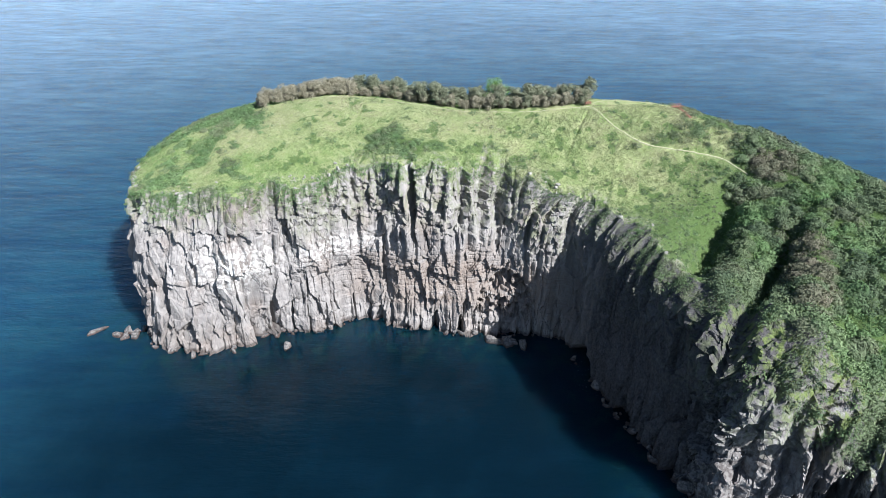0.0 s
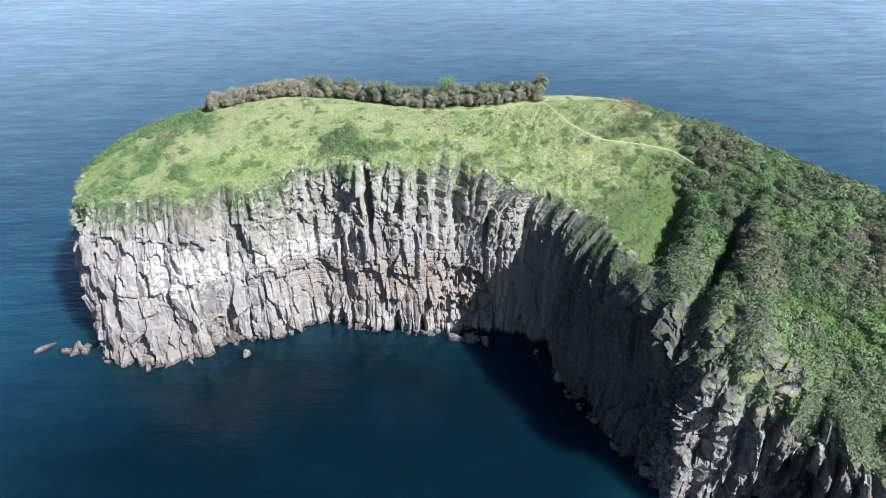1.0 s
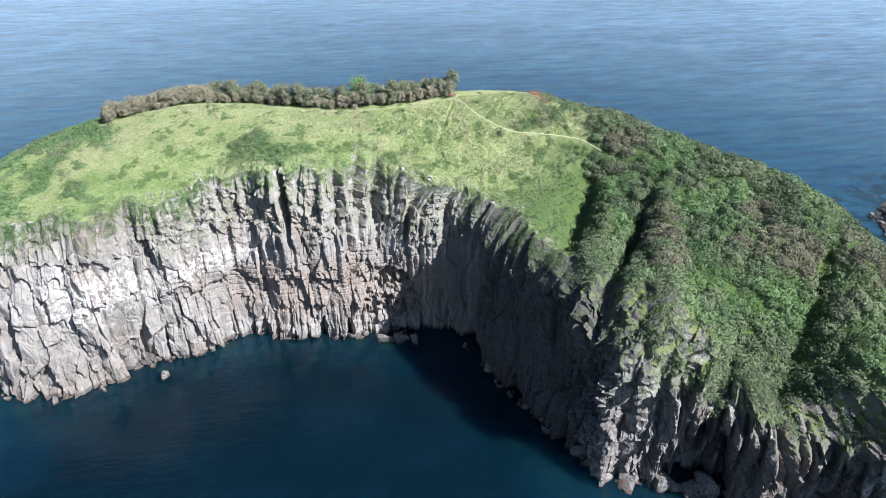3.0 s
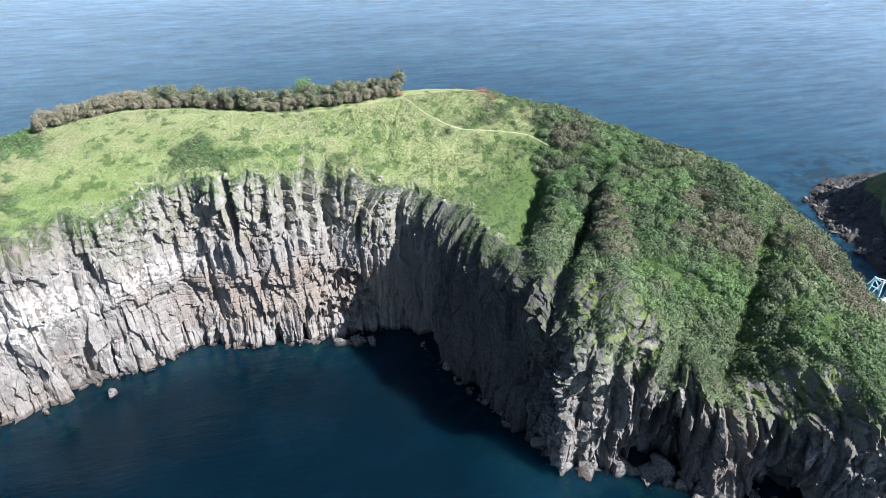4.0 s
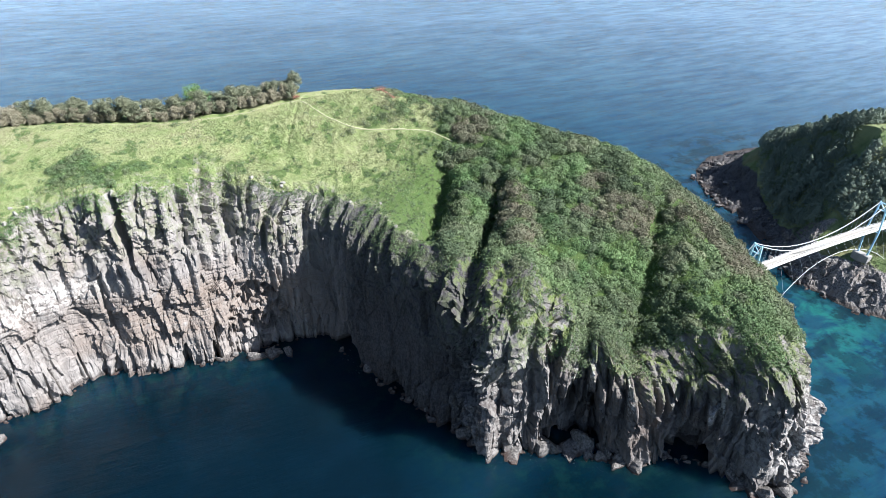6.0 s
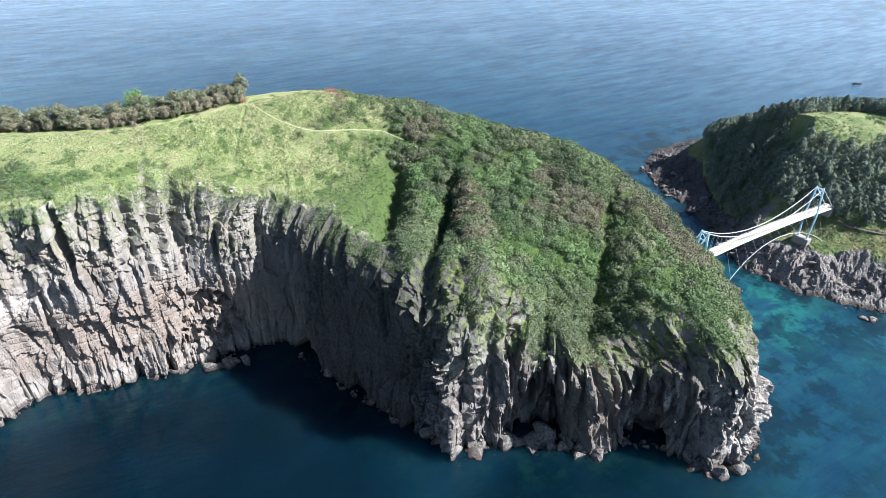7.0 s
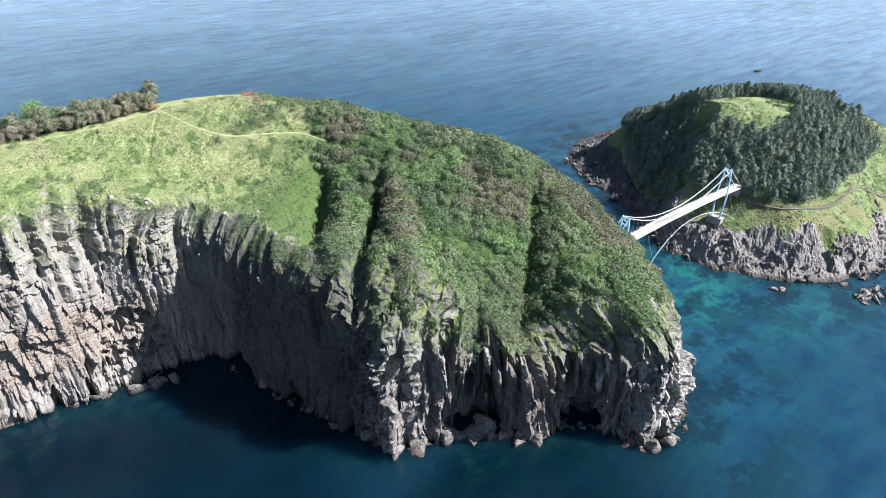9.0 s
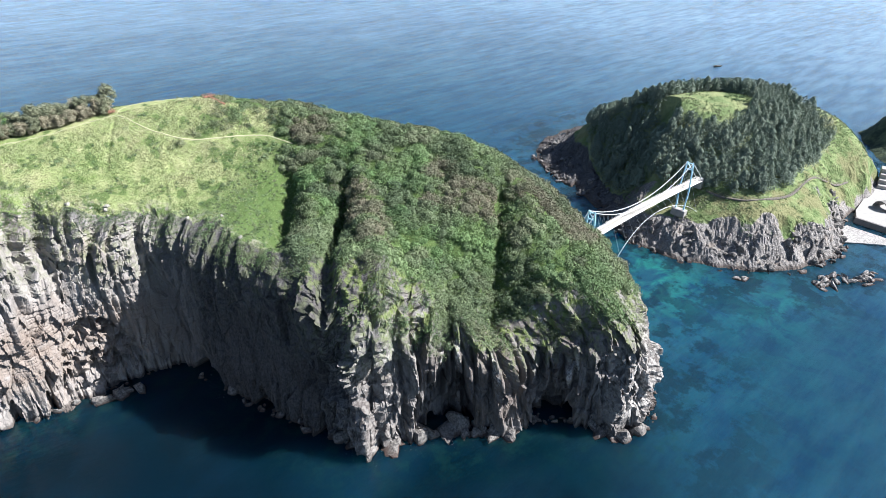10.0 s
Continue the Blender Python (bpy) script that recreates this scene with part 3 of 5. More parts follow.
# the face leans back more towards the top
lean = (0.32 - 0.24 * STEEP[None]) * vv + (0.68 + 0.24 * STEEP[None]) * vv ** (4.0 + 6.0 * STEEP[None] + 4.0 * SHADY[None])
lean = np.where(zz < 0, 0, lean)
setback = lean * np.linalg.norm(RM[:, :2] - SH, axis=1)[None]
ARC = zz + setback
tilt = np.gradient(setback, axis=0) / np.gradient(zz, axis=0)
upright = 1 / np.sqrt(1 + tilt ** 2)
LOW = smooth(16.3, 17.0, ST)
# towards the top of the arm the columns give way to broken outcrops
outcrop = STEEP[None] * (1 - 0.7 * SHADY[None]) * smooth(0.45 + 0.2 * LOW[None], 0.72 + 0.16 * LOW[None], vv + 0.3 * (fbm(uu * 0.08, zz * 0.05, 14, 3) - 0.5))
# the upper third of the back wall is crumbly, and a bed has fallen out under a ragged overhang
crumbly = CRUMBLE[None] * smooth(36, 16, rim_z - zz + 10 * (fbm(uu * 0.06, zz * 0.03, 91, 3) - 0.5))
recess = arch(uu, zz, u_of(31, 239), 19, 38, 1.0, 0.86) * smooth(-2, 10, zz)
patchy = 0.2 + 1.05 * smooth(0.38, 0.62, fbm(uu * 0.06, zz * 0.03, 18, 3))
relief = cliff_relief(uu, zz, rim_z, RIBS[None] * (1 - 0.6 * outcrop), FEET[None], CHAOS[None] + 0.3 * outcrop + 0.5 * crumbly + 1.3 * recess, FINE[None] * patchy * (1 - 0.85 * outcrop) * (1 - 0.5 * crumbly)) * (0.5 + 0.5 * smooth(1.0, 0.9, vv)) - 1.0
relief = relief - gullies(uu, zz, rim_z, CLEFT[None])
relief = relief - 3.2 * recess
for at, wide, high, deep, sharp in CAVES:
    relief = relief - arch(uu, zz, at, wide, high, deep, sharp)
base_xy = SH[None] + (RM[None, :, :2] - SH[None]) * lean[..., None]
cliff_xy = base_xy + OUT[None] * (relief * upright)[..., None]
zz = zz + 0.7 * relief * (1 - upright) * smooth(1.0, 0.93, vv)
zz = zz - gully_lines(cliff_xy[..., 0], cliff_xy[..., 1]) * smooth(0.45, 1.0, vv)
CL = np.concatenate([cliff_xy, zz[..., None]], -1)

# masks for weathering; dark also holds the shade of bay and arm wall
pale = np.exp(-((ST - 4.1) / 1.0) ** 2)[None] * np.exp(-((zz - 45) / 11) ** 2) + 0.7 * np.exp(-((ST - 6.6) / 0.9) ** 2)[None] * np.exp(-((zz - 46) / 6) ** 2)
pale = pale + 0.2 * (smooth(14.8, 15.4, ST) * smooth(16.8, 16.2, ST))[None] * smooth(70, 50, zz)
pale = pale + 0.55 * (smooth(16.4, 17.0, ST) * smooth(20, 19.4, ST))[None] * smooth(20, 32, zz) * smooth(0.62, 0.72, vnoise(uu * 0.45, zz * 0.012, 7))
pale = pale + 0.45 * (smooth(19.5, 21, ST) * smooth(25, 24, ST))[None] * smooth(4, 14, zz) * smooth(48, 30, zz)
rust = (smooth(6, 8, ST) * smooth(13, 11, ST))[None] * smooth(6, 20, zz) * smooth(48, 38, zz) * 0.75 + 0.3 * smooth(26, 8, zz) * smooth(5, 2, ST)[None]
rust = rust + 1.0 * np.exp(-((ST - 18.2) / 0.3) ** 2)[None] * smooth(4, 12, zz) + 0.5 * np.exp(-((ST - 17.6) / 0.25) ** 2)[None]
# shade toned into the rock from the bay corner on, weaker along the arm's front
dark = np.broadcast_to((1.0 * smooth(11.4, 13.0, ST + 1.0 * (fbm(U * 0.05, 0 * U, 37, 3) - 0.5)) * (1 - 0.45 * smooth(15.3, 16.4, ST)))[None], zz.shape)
moss = np.maximum(smooth(20, 2, rim_z - zz) * (0.75 - 0.4 * SHADY[None]), 0.42 * smooth(34, 14, rim_z - zz) * CRUMBLE[None]) + 0.22 * outcrop + np.broadcast_to((0.16 * smooth(14.5, 16, ST))[None], zz.shape) * smooth(34, 50, zz)
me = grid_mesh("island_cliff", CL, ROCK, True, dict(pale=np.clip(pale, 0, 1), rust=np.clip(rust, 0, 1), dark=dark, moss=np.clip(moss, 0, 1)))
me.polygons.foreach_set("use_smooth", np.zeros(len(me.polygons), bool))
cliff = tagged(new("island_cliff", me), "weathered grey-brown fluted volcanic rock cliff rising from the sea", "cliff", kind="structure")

# the top, from the broken edge up to the ridge
top_w = np.linspace(0, 1, 96) ** 1.15
SPINE = np.stack([np.interp(SP, ridge_at, ridge_c[:, n]) for n in range(2)], -1)
edge = CL[-1]
flat = edge[None, :, :2] + (SPINE[None] - edge[None, :, :2]) * top_w[:, None, None]
near_edge = np.linalg.norm(flat - edge[None, :, :2], axis=-1)
fade = smooth(14, 0, near_edge)
cut = gullies(uu[:1], rim_z[:1] + 0 * uu[:1], rim_z[:1], CLEFT[None])
def top_surface(x, y):
    """Height of the meadow and scrub away from the broken edge."""
    ditch = np.hypot(0, ((x - 77) * 0.88 - (y - 303) * 0.47 + 0.8 * (vnoise(x * 0.2, y * 0.2, 3) - 0.5)) / 0.6) + smooth(305, 306, y) * 9 + smooth(276, 275, y) * 9
    z = top_height(x, y) - gully_lines(x, y) - 0.9 * np.exp(-ditch ** 2) + 3.6 * (fbm(x * 0.10, y * 0.10, 27, 3) - 0.5) * smooth(95, 130, x) * smooth(285, 250, y)
    return z + 1.8 * (fbm(x * 0.06, y * 0.06, 2, 4) - 0.5) + 0.7 * (fbm(x * 0.4, y * 0.4, 6, 3) - 0.5)


th = top_surface(flat[..., 0], flat[..., 1])
# turf sags into the clefts
th = th - 0.25 * cut * smooth(9, 0, near_edge) * smooth(0, 0.8, near_edge)
th = edge[None, :, 2] * (1 - smooth(0, 5, near_edge)) + th * smooth(0, 5, near_edge)
TOP = np.concatenate([flat, th[..., None]], -1)


def blob(x, y, cx, cy, rx, ry, soft=0.35):
    return smooth(1 + soft, 1 - soft, np.hypot((x - cx) / rx, (y - cy) / ry))


def scrub_mask(x, y):
    """1 where bushes take over from grass."""
    n = fbm(x * 0.045, y * 0.045, 12, 4) - 0.5
    m = fbm(x * 0.16, y * 0.16, 15, 3) - 0.5
    # the arm, beyond a line from the edge of the bay up to the path's end
    arm = smooth(-5, 6, (x - 115) * 0.87 - (y - 218) * 0.49 - 2 + 30 * n + 22 * m)
    arm = arm * smooth(-10, 6, x - 90 + 24 * n)
    # low growth thickens towards it
    wedge = 0.75 * smooth(-36, -8, (x - 115) * 0.87 - (y - 218) * 0.49 + 40 * n + 26 * m) * smooth(70, 92, x) * smooth(272, 254, y)
    edge = 0.5 * smooth(6, -6, y - 240 + 20 * n + 14 * m) * smooth(52, 78, x)
    fringe = smooth(0.36, 0.48, fbm(x * 0.12, y * 0.12, 35, 3)) * smooth(-96, -112, x) * smooth(-6, 4, y - 322 + 0.35 * (x + 120) + 14 * n)
    back = smooth(-4, 6, (x - 128) * 0.8 + (y - 296) * 0.55 + 20 * n + 16 * m) * smooth(118, 128, x)
    hollow = blob(x + 30 * m, y, 112, 280, 17, 6.5) * smooth(-0.25, 0.1, m + n)
    west = smooth(0.0, 0.16, (vnoise(x * 0.11, y * 0.11, 31) - 0.60) + 0.16 * blob(x, y, -150, 300, 30, 60) + 0.2 * blob(x, y, -112, 330, 18, 22))
    west = west * smooth(-92, -118, x + 40 * n)
    patch = blob(x, y + 20 * m, -31, 293, 10, 10) + blob(x + 20 * m, y, -14, 282, 13, 7)
    specks = smooth(0.66, 0.71, fbm(x * 0.2, y * 0.2, 19, 3) + 0.05 * smooth(310, 270, y)) * 0.9
    north = smooth(-1, 3, y - np.interp(x, [-120, -76, -45, -14, 21, 51, 80, 90], [340, 350, 347, 334, 321, 315, 316, 330]) + 6 * m) * smooth(100, 88, x)
    return np.clip(arm + wedge + edge + back + hollow + west + patch + specks + north + fringe, 0, 1)


scrub_top = scrub_mask(flat[..., 0], flat[..., 1])
bare = smooth(12, 0, near_edge + 14 * (fbm(flat[..., 0] * 0.12, flat[..., 1] * 0.12, 83, 3) - 0.5)) * (0.95 - 0.3 * scrub_top)
me = grid_mesh("island_meadow", TOP, TURF, True, dict(scrub=scrub_top, bare=bare))
meadow = tagged(new("island_meadow", me), "sloping green grass and scrub covering the island top", "meadow", kind="structure")

def ground_points(seed, per_m2, inside):
    """Random places on the top, with their normals, thinned by a mask."""
    rng = np.random.default_rng(seed)
    a, b, c, d = TOP[:-1], TOP[1:], np.roll(TOP, -1, 1)[:-1], np.roll(TOP, -1, 1)[1:]
    n = np.cross(c - a, b - a)
    area = np.linalg.norm(n, axis=-1)
    want = rng.poisson(np.clip(area * per_m2, 0, 40))
    r, s = np.nonzero(want)
    k = want[r, s]
    r, s = np.repeat(r, k), np.repeat(s, k)
    f, g = rng.random(len(r))[:, None], rng.random(len(r))[:, None]
    p = (a[r, s] * (1 - f) + b[r, s] * f) * (1 - g) + (c[r, s] * (1 - f) + d[r, s] * f) * g
    keep = rng.random(len(p)) < inside(p, s)
    return p[keep], s[keep], rng


def leaves(c, a, n, size, rng):
    """One leaf face for each centre: c places, a directions of the long axis, n rough normals."""
    a = a / (np.linalg.norm(a, axis=-1, keepdims=True) + 1e-9)
    b = np.cross(n, a)
    b /= np.linalg.norm(b, axis=-1, keepdims=True) + 1e-9
    s = size[:, None]
    q = np.stack([c - a * s * 0.8 - b * s * 0.6, c + a * s, c - a * s * 0.5 + b * s * 0.75], 1)
    return q.reshape(-1, 3), np.arange(len(c) * 3).reshape(-1, 3)


def grass_tufts(p, rng, blades, high, spread):
    """Upright blades leaning about."""
    n = len(p) * blades
    c = np.repeat(p, blades, 0) + rng.normal(size=(n, 3)) * np.array([spread, spread, 0.03])
    a = rng.normal(size=(n, 3)) * np.array([0.45, 0.45, 0.15]) + (0, 0, 1)
    s = np.repeat(high, blades) * (0.6 + 0.8 * rng.random(n))
    c[:, 2] += s * 0.75
    return leaves(c, a, rng.normal(size=(n, 3)), s, rng)


def bush_domes(p, radius, rng, count, size, squash=0.8):
    """Leafy domes: leaves lie on a lumpy shell and face outwards."""
    n = len(p) * count
    d = rng.normal(size=(n, 3))
    d[:, 2] = np.abs(d[:, 2]) * 0.9 - 0.12
    d /= np.linalg.norm(d, axis=1, keepdims=True)
    r = np.repeat(radius, count)
    k = np.repeat(rng.random((len(p), 3)) * 50, count, 0)
    lump = 0.72 + 0.5 * vnoise(d[:, 0] * 1.7 + k[:, 0], d[:, 1] * 1.7 + k[:, 1], d[:, 2] * 1.7 + k[:, 2]) + 0.08 * rng.normal(size=n)
    c = np.repeat(p, count, 0) + d * (r * lump)[:, None] * np.array([1, 1, squash])
    nn = d + rng.normal(size=(n, 3)) * 0.45
    a = np.cross(nn, rng.normal(size=(n, 3)))
    s = size * (0.6 + 0.8 * rng.random(n)) * np.clip(r / 1.6, 0.6, 1.25)
    return leaves(c, a, nn, s, rng)


# ---- sea ----
def sea_sheet():
    """One sheet to the horizon, finer near the land."""
    g = np.r_[-4500, -2500, -1500, -900, -600, np.arange(-400, 700, 7), 800, 1000, 1500, 2500, 4500]
    x, y = np.meshgrid(g, g)
    near = np.full(x.shape, 1e9)
    for line in (SH[::6], HEAD_SHORE_C[::4]):
        for px, py in line:
            near = np.minimum(near, (x - px) ** 2 + (y - py) ** 2)
    near = np.sqrt(near)
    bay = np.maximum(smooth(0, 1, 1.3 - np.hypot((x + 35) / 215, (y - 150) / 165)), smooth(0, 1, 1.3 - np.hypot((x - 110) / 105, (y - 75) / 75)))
    channel = np.exp(-(((x - 300) * 0.75 + (y - 130) * 0.66) / 40) ** 2 - (((x - 300) * -0.66 + (y - 130) * 0.75) / 26) ** 2 * 0.6)
    channel = np.maximum(channel, 0.13 * np.exp(-((x - 300) / 120) ** 2 - ((y - 45) / 60) ** 2))
    channel = np.maximum(channel, 0.5 * np.exp(-((x - 330) / 45) ** 2 - ((y - 70) / 24) ** 2))
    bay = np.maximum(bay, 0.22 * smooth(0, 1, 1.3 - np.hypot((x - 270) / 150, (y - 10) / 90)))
    shelf = smooth(34, 4, near)
    p = np.stack([x, y, 0 * x], -1)
    # open is the mask of that haze, stronger away from the island
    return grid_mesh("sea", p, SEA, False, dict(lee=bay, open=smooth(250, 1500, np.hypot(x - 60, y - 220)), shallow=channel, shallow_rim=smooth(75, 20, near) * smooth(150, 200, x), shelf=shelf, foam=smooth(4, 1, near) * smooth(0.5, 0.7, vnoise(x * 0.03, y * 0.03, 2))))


def head_mesh():
    g = np.meshgrid(np.arange(310, 606, 1.1), np.arange(48, 332, 1.1))
    x, y = g
    z, d = head_ground(x, y)
    forest, _ = inside(x, y, np.array(FOREST, float))
    east = smooth(430, 490, x) * smooth(170, 130, y)
    rocky = np.clip(smooth(24, 14, d + 13 * east + 24 * (fbm(x * 0.07, y * 0.07, 3, 4) - 0.5)) + smooth(158, 176, y + 16 * (fbm(x * 0.06, y * 0.06, 18, 3) - 0.5)) * smooth(20, -4, x - 392 + 14 * (fbm(x * 0.05, y * 0.05, 8) - 0.5)), 0, 1)
    rocky = np.maximum(rocky, smooth(238, 252, y) * smooth(38, 28, d)) * np.where(forest, 0.0, 1.0)
    # tilted beds and broken blocks along the shore
    bed = x * 0.75 + y * 0.35 + z * 0.6
    gap, ident = columns(bed + 5 * fbm(x * 0.08, y * 0.08, 5, 3), 4.2, 71)
    big, e1 = facets(x / 9 + 0.04 * y, y / 9 - 0.05 * x, 301, 1.2)
    mid, e2 = facets(x / 3.6 + 0.5 * fbm(x * 0.2, y * 0.2, 7), y / 3.6, 331, 1.2)
    small, e3 = facets(x / 1.9, y / 1.9 + 0.3 * x / 1.9, 361, 1.2)
    rough = 0.6 * (ident - 0.5) - 0.6 * np.exp(-gap / 0.5) + 1.9 * big + 0.7 * mid + 0.35 * small - 1.2 * np.exp(-e1 / 0.05) + 3.0 * (fbm(x * 0.13, y * 0.13, 14, 4) - 0.5)
    front = smooth(170, 130, y)
    z = z + rocky * rough * smooth(-4, 8, d) * (0.55 + 0.2 * front) + 1.3 * (fbm(x * 0.1, y * 0.1, 2, 4) - 0.5)
    p = np.stack([x, y, z], -1)
    me = grid_mesh("headland", p, HEADLAND, False, dict(rocky=rocky, wood=forest.astype(float), lava_shade=smooth(160, 200, y)))
    me.polygons.foreach_set("use_smooth", np.zeros(len(me.polygons), bool))
    return me


FOREST = [(428, 276), (398, 248), (368, 204), (363, 176), (368, 150), (376, 126), (386, 110), (411, 105), (447, 106), (500, 112), (507, 128),
          (514, 160), (505, 210), (470, 255), (440, 275)]
CLEARING = [(409, 204), (427, 206), (470, 201), (469, 159), (428, 149), (409, 155), (403, 178)]


def headland_material():
    k = Nodes("headland_ground", 0.93, 0.2)
    mid = k.noise(0.2, 5, 0.6)
    fine = k.noise(1.6, 6, 0.65)
    green = k.mix(k.ramp(mid, 0.38, 0.65), (0.085, 0.125, 0.045), (0.16, 0.20, 0.085))
    green = k.mix(k.math("MULTIPLY", k.ramp(k.noise(0.06, 4), 0.45, 0.6), 0.7), green, (0.16, 0.145, 0.075))
    green = k.mix(k.math("MULTIPLY", k.ramp(fine, 0.5, 0.3), 0.5), green, (0.05, 0.075, 0.025))
    green = k.mix(k.attr("wood"), green, k.mix(k.ramp(k.noise(0.05, 3), 0.4, 0.6), (0.10, 0.14, 0.055), (0.19, 0.215, 0.10)))
    rock = k.mix(k.ramp(fine, 0.35, 0.62), (0.04, 0.038, 0.04), (0.27, 0.255, 0.24))
    rock = k.mix(k.math("MULTIPLY", k.ramp(mid, 0.52, 0.68), 0.5), rock, (0.30, 0.25, 0.20))
    # a platform of darker lava seaward, with its shade put into the colour
    rock = k.mix(k.attr("lava_shade"), rock, k.mix(k.ramp(fine, 0.35, 0.65), (0.022, 0.022, 0.025), (0.115, 0.11, 0.108)))
    z = k.math("ADD", k.height(), k.math("MULTIPLY", k.noise(0.4, 3), -3.0))
    rock = k.mix(k.math("MULTIPLY", k.ramp(z, 1.2, -0.8), 0.7), rock, (0.05, 0.038, 0.03))
    k.color(k.mix(k.ramp(k.math("ADD", k.attr("rocky"), k.math("MULTIPLY", k.math("SUBTRACT", fine, 0.5), 0.8)), 0.4, 0.6), green, rock))
    return k.bump(k.math("ADD", fine, k.cells(0.5)), 0.7, 0.6).m


HEADLAND = headland_material()
tagged(new("headland", head_mesh()), "rocky headland with dark shore rocks and grassy slopes", "headland", kind="structure")
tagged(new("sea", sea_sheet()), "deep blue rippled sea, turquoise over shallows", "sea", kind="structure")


# ---- trees ----
def crown_mesh(name, material, blobs, leaves, size, seed, flat=0.45):
    """A crown of many small leaf faces on uneven clumps."""
    rng = np.random.default_rng(seed)
    vol = np.array([b[3] ** 2 for b in blobs])
    pick = rng.choice(len(blobs), leaves, p=vol / vol.sum())
    b = np.array(blobs)[pick]
    d = rng.normal(size=(leaves, 3))
    d /= np.linalg.norm(d, axis=1, keepdims=True)
    r = b[:, 3:4] * (0.55 + 0.5 * rng.random((leaves, 1)))
    c = b[:, :3] + d * r * np.array([1, 1, b[0, 4] if len(blobs[0]) > 4 else 0.75])
    # leaves face outwards and up, so that clumps take the light as a whole
    face = d + (0, 0, 0.5) + rng.normal(size=(leaves, 3)) * flat
    a = np.cross(face, rng.normal(size=(leaves, 3)))
    a /= np.linalg.norm(a, axis=1, keepdims=True)
    e = np.cross(face, a)
    e /= np.linalg.norm(e, axis=1, keepdims=True)
    s = size * (0.6 + 0.8 * rng.random((leaves, 1)))
    mid = c
    q = np.stack([c - a * s * 0.8 - e * s * 0.5, mid + a * s, c - a * s * 0.5 + e * s * 0.7], 1)
    return raw_mesh(name, q.reshape(-1, 3), np.arange(leaves * 3).reshape(-1, 3), material, smooth_faces=False)


def cone_crown(name, material, high, spread, count, size, seed):
    """Needle sprays in uneven tiers that narrow towards a ragged tip."""
    rng = np.random.default_rng(seed)
    up = rng.random(count) ** 0.85
    ang = rng.random(count) * 2 * np.pi
    k = seed * 3.1
    lobe = 0.55 + 0.75 * vnoise(np.cos(ang) * 1.3 + k, np.sin(ang) * 1.3 - k, up * 5.0)
    tier = 0.80 + 0.20 * np.sin(up * 22 + 3 * np.cos(ang + k))
    rad = spread * (0.05 + (1 - up ** 3) ** 0.55 * (0.66 + 0.34 * (1 - up))) * lobe * tier * (0.45 + 0.55 * rng.random(count) ** 0.4)
    c = np.stack([np.cos(ang) * rad, np.sin(ang) * rad, high * (0.10 + 0.92 * up) - 0.10 * rad], -1)
    out = np.stack([np.cos(ang), np.sin(ang), 0.75 + 0 * ang], -1) + rng.normal(size=(count, 3)) * 0.4
    v, f = leaves(c, np.cross(out, rng.normal(size=(count, 3))), out, size * (0.6 + 0.8 * rng.random(count)), rng)
    return raw_mesh(name, v, f, material, smooth_faces=False)


def tree(kind, high, spread, material, leaves_n, size, seed, label, bare=0.3):
    """Trunk with limbs, and a crown, as one thing."""
    rng = random.Random(seed)
    top = new(kind)
    tagged(top, label, "tree", "trees")
    lean = Vector((rng.uniform(-0.08, 0.08), rng.uniform(-0.08, 0.08), 1))
    bm = bmesh.new()
    tube(bm, [lean * (high * f) + Vector((0.12 * math.sin(5 * f + seed), 0.1 * math.cos(4 * f), -0.5 if f == 0 else 0)) for f in (0, 0.3, 0.6, 0.92)],
         [0.03 * high, 0.024 * high, 0.016 * high, 0.006 * high], 6)
    blobs = []
    steps = {"pine_tree": 9, "ridge_pine": 18}.get(kind, 20)
    for n in range(steps):
        f = bare + (1 - bare) * (n + 0.5) / steps
        a = n * 2.4 + rng.uniform(-0.5, 0.5)
        if kind == "pine_tree":
            reach = spread * (1.05 - f) ** 0.7 * rng.uniform(0.55, 1.0)
            rad = spread * (0.62 - 0.36 * f) * rng.uniform(0.8, 1.2)
        else:
            reach = spread * rng.uniform(0.2, 0.95) * (1.2 - 0.65 * f)
            rad = spread * rng.uniform(0.26, 0.5)
        tip = lean * (high * f) + Vector((math.cos(a) * reach, math.sin(a) * reach, 0.05 * high))
        tube(bm, [lean * (high * (f - 0.08)), tip], [0.009 * high, 0.003 * high], 5)
        blobs.append((*tip, rad, 0.6 if kind == "ridge_pine" else 0.95))
    blobs.append((*(lean * (high * 0.96)), spread * 0.26, 0.8))
    part("trunk", bm, BARK, top)
    if kind == "pine_tree":
        crown = new("crown", cone_crown("crown", material, high, spread, leaves_n, size, seed))
        crown.parent = top
        return top
    crown = new("crown", crown_mesh("crown", material, blobs, leaves_n, size, seed))
    crown.parent = top
    return top


def head_z(x, y):
    return float(head_ground(np.array([x]), np.array([y]))[0][0])


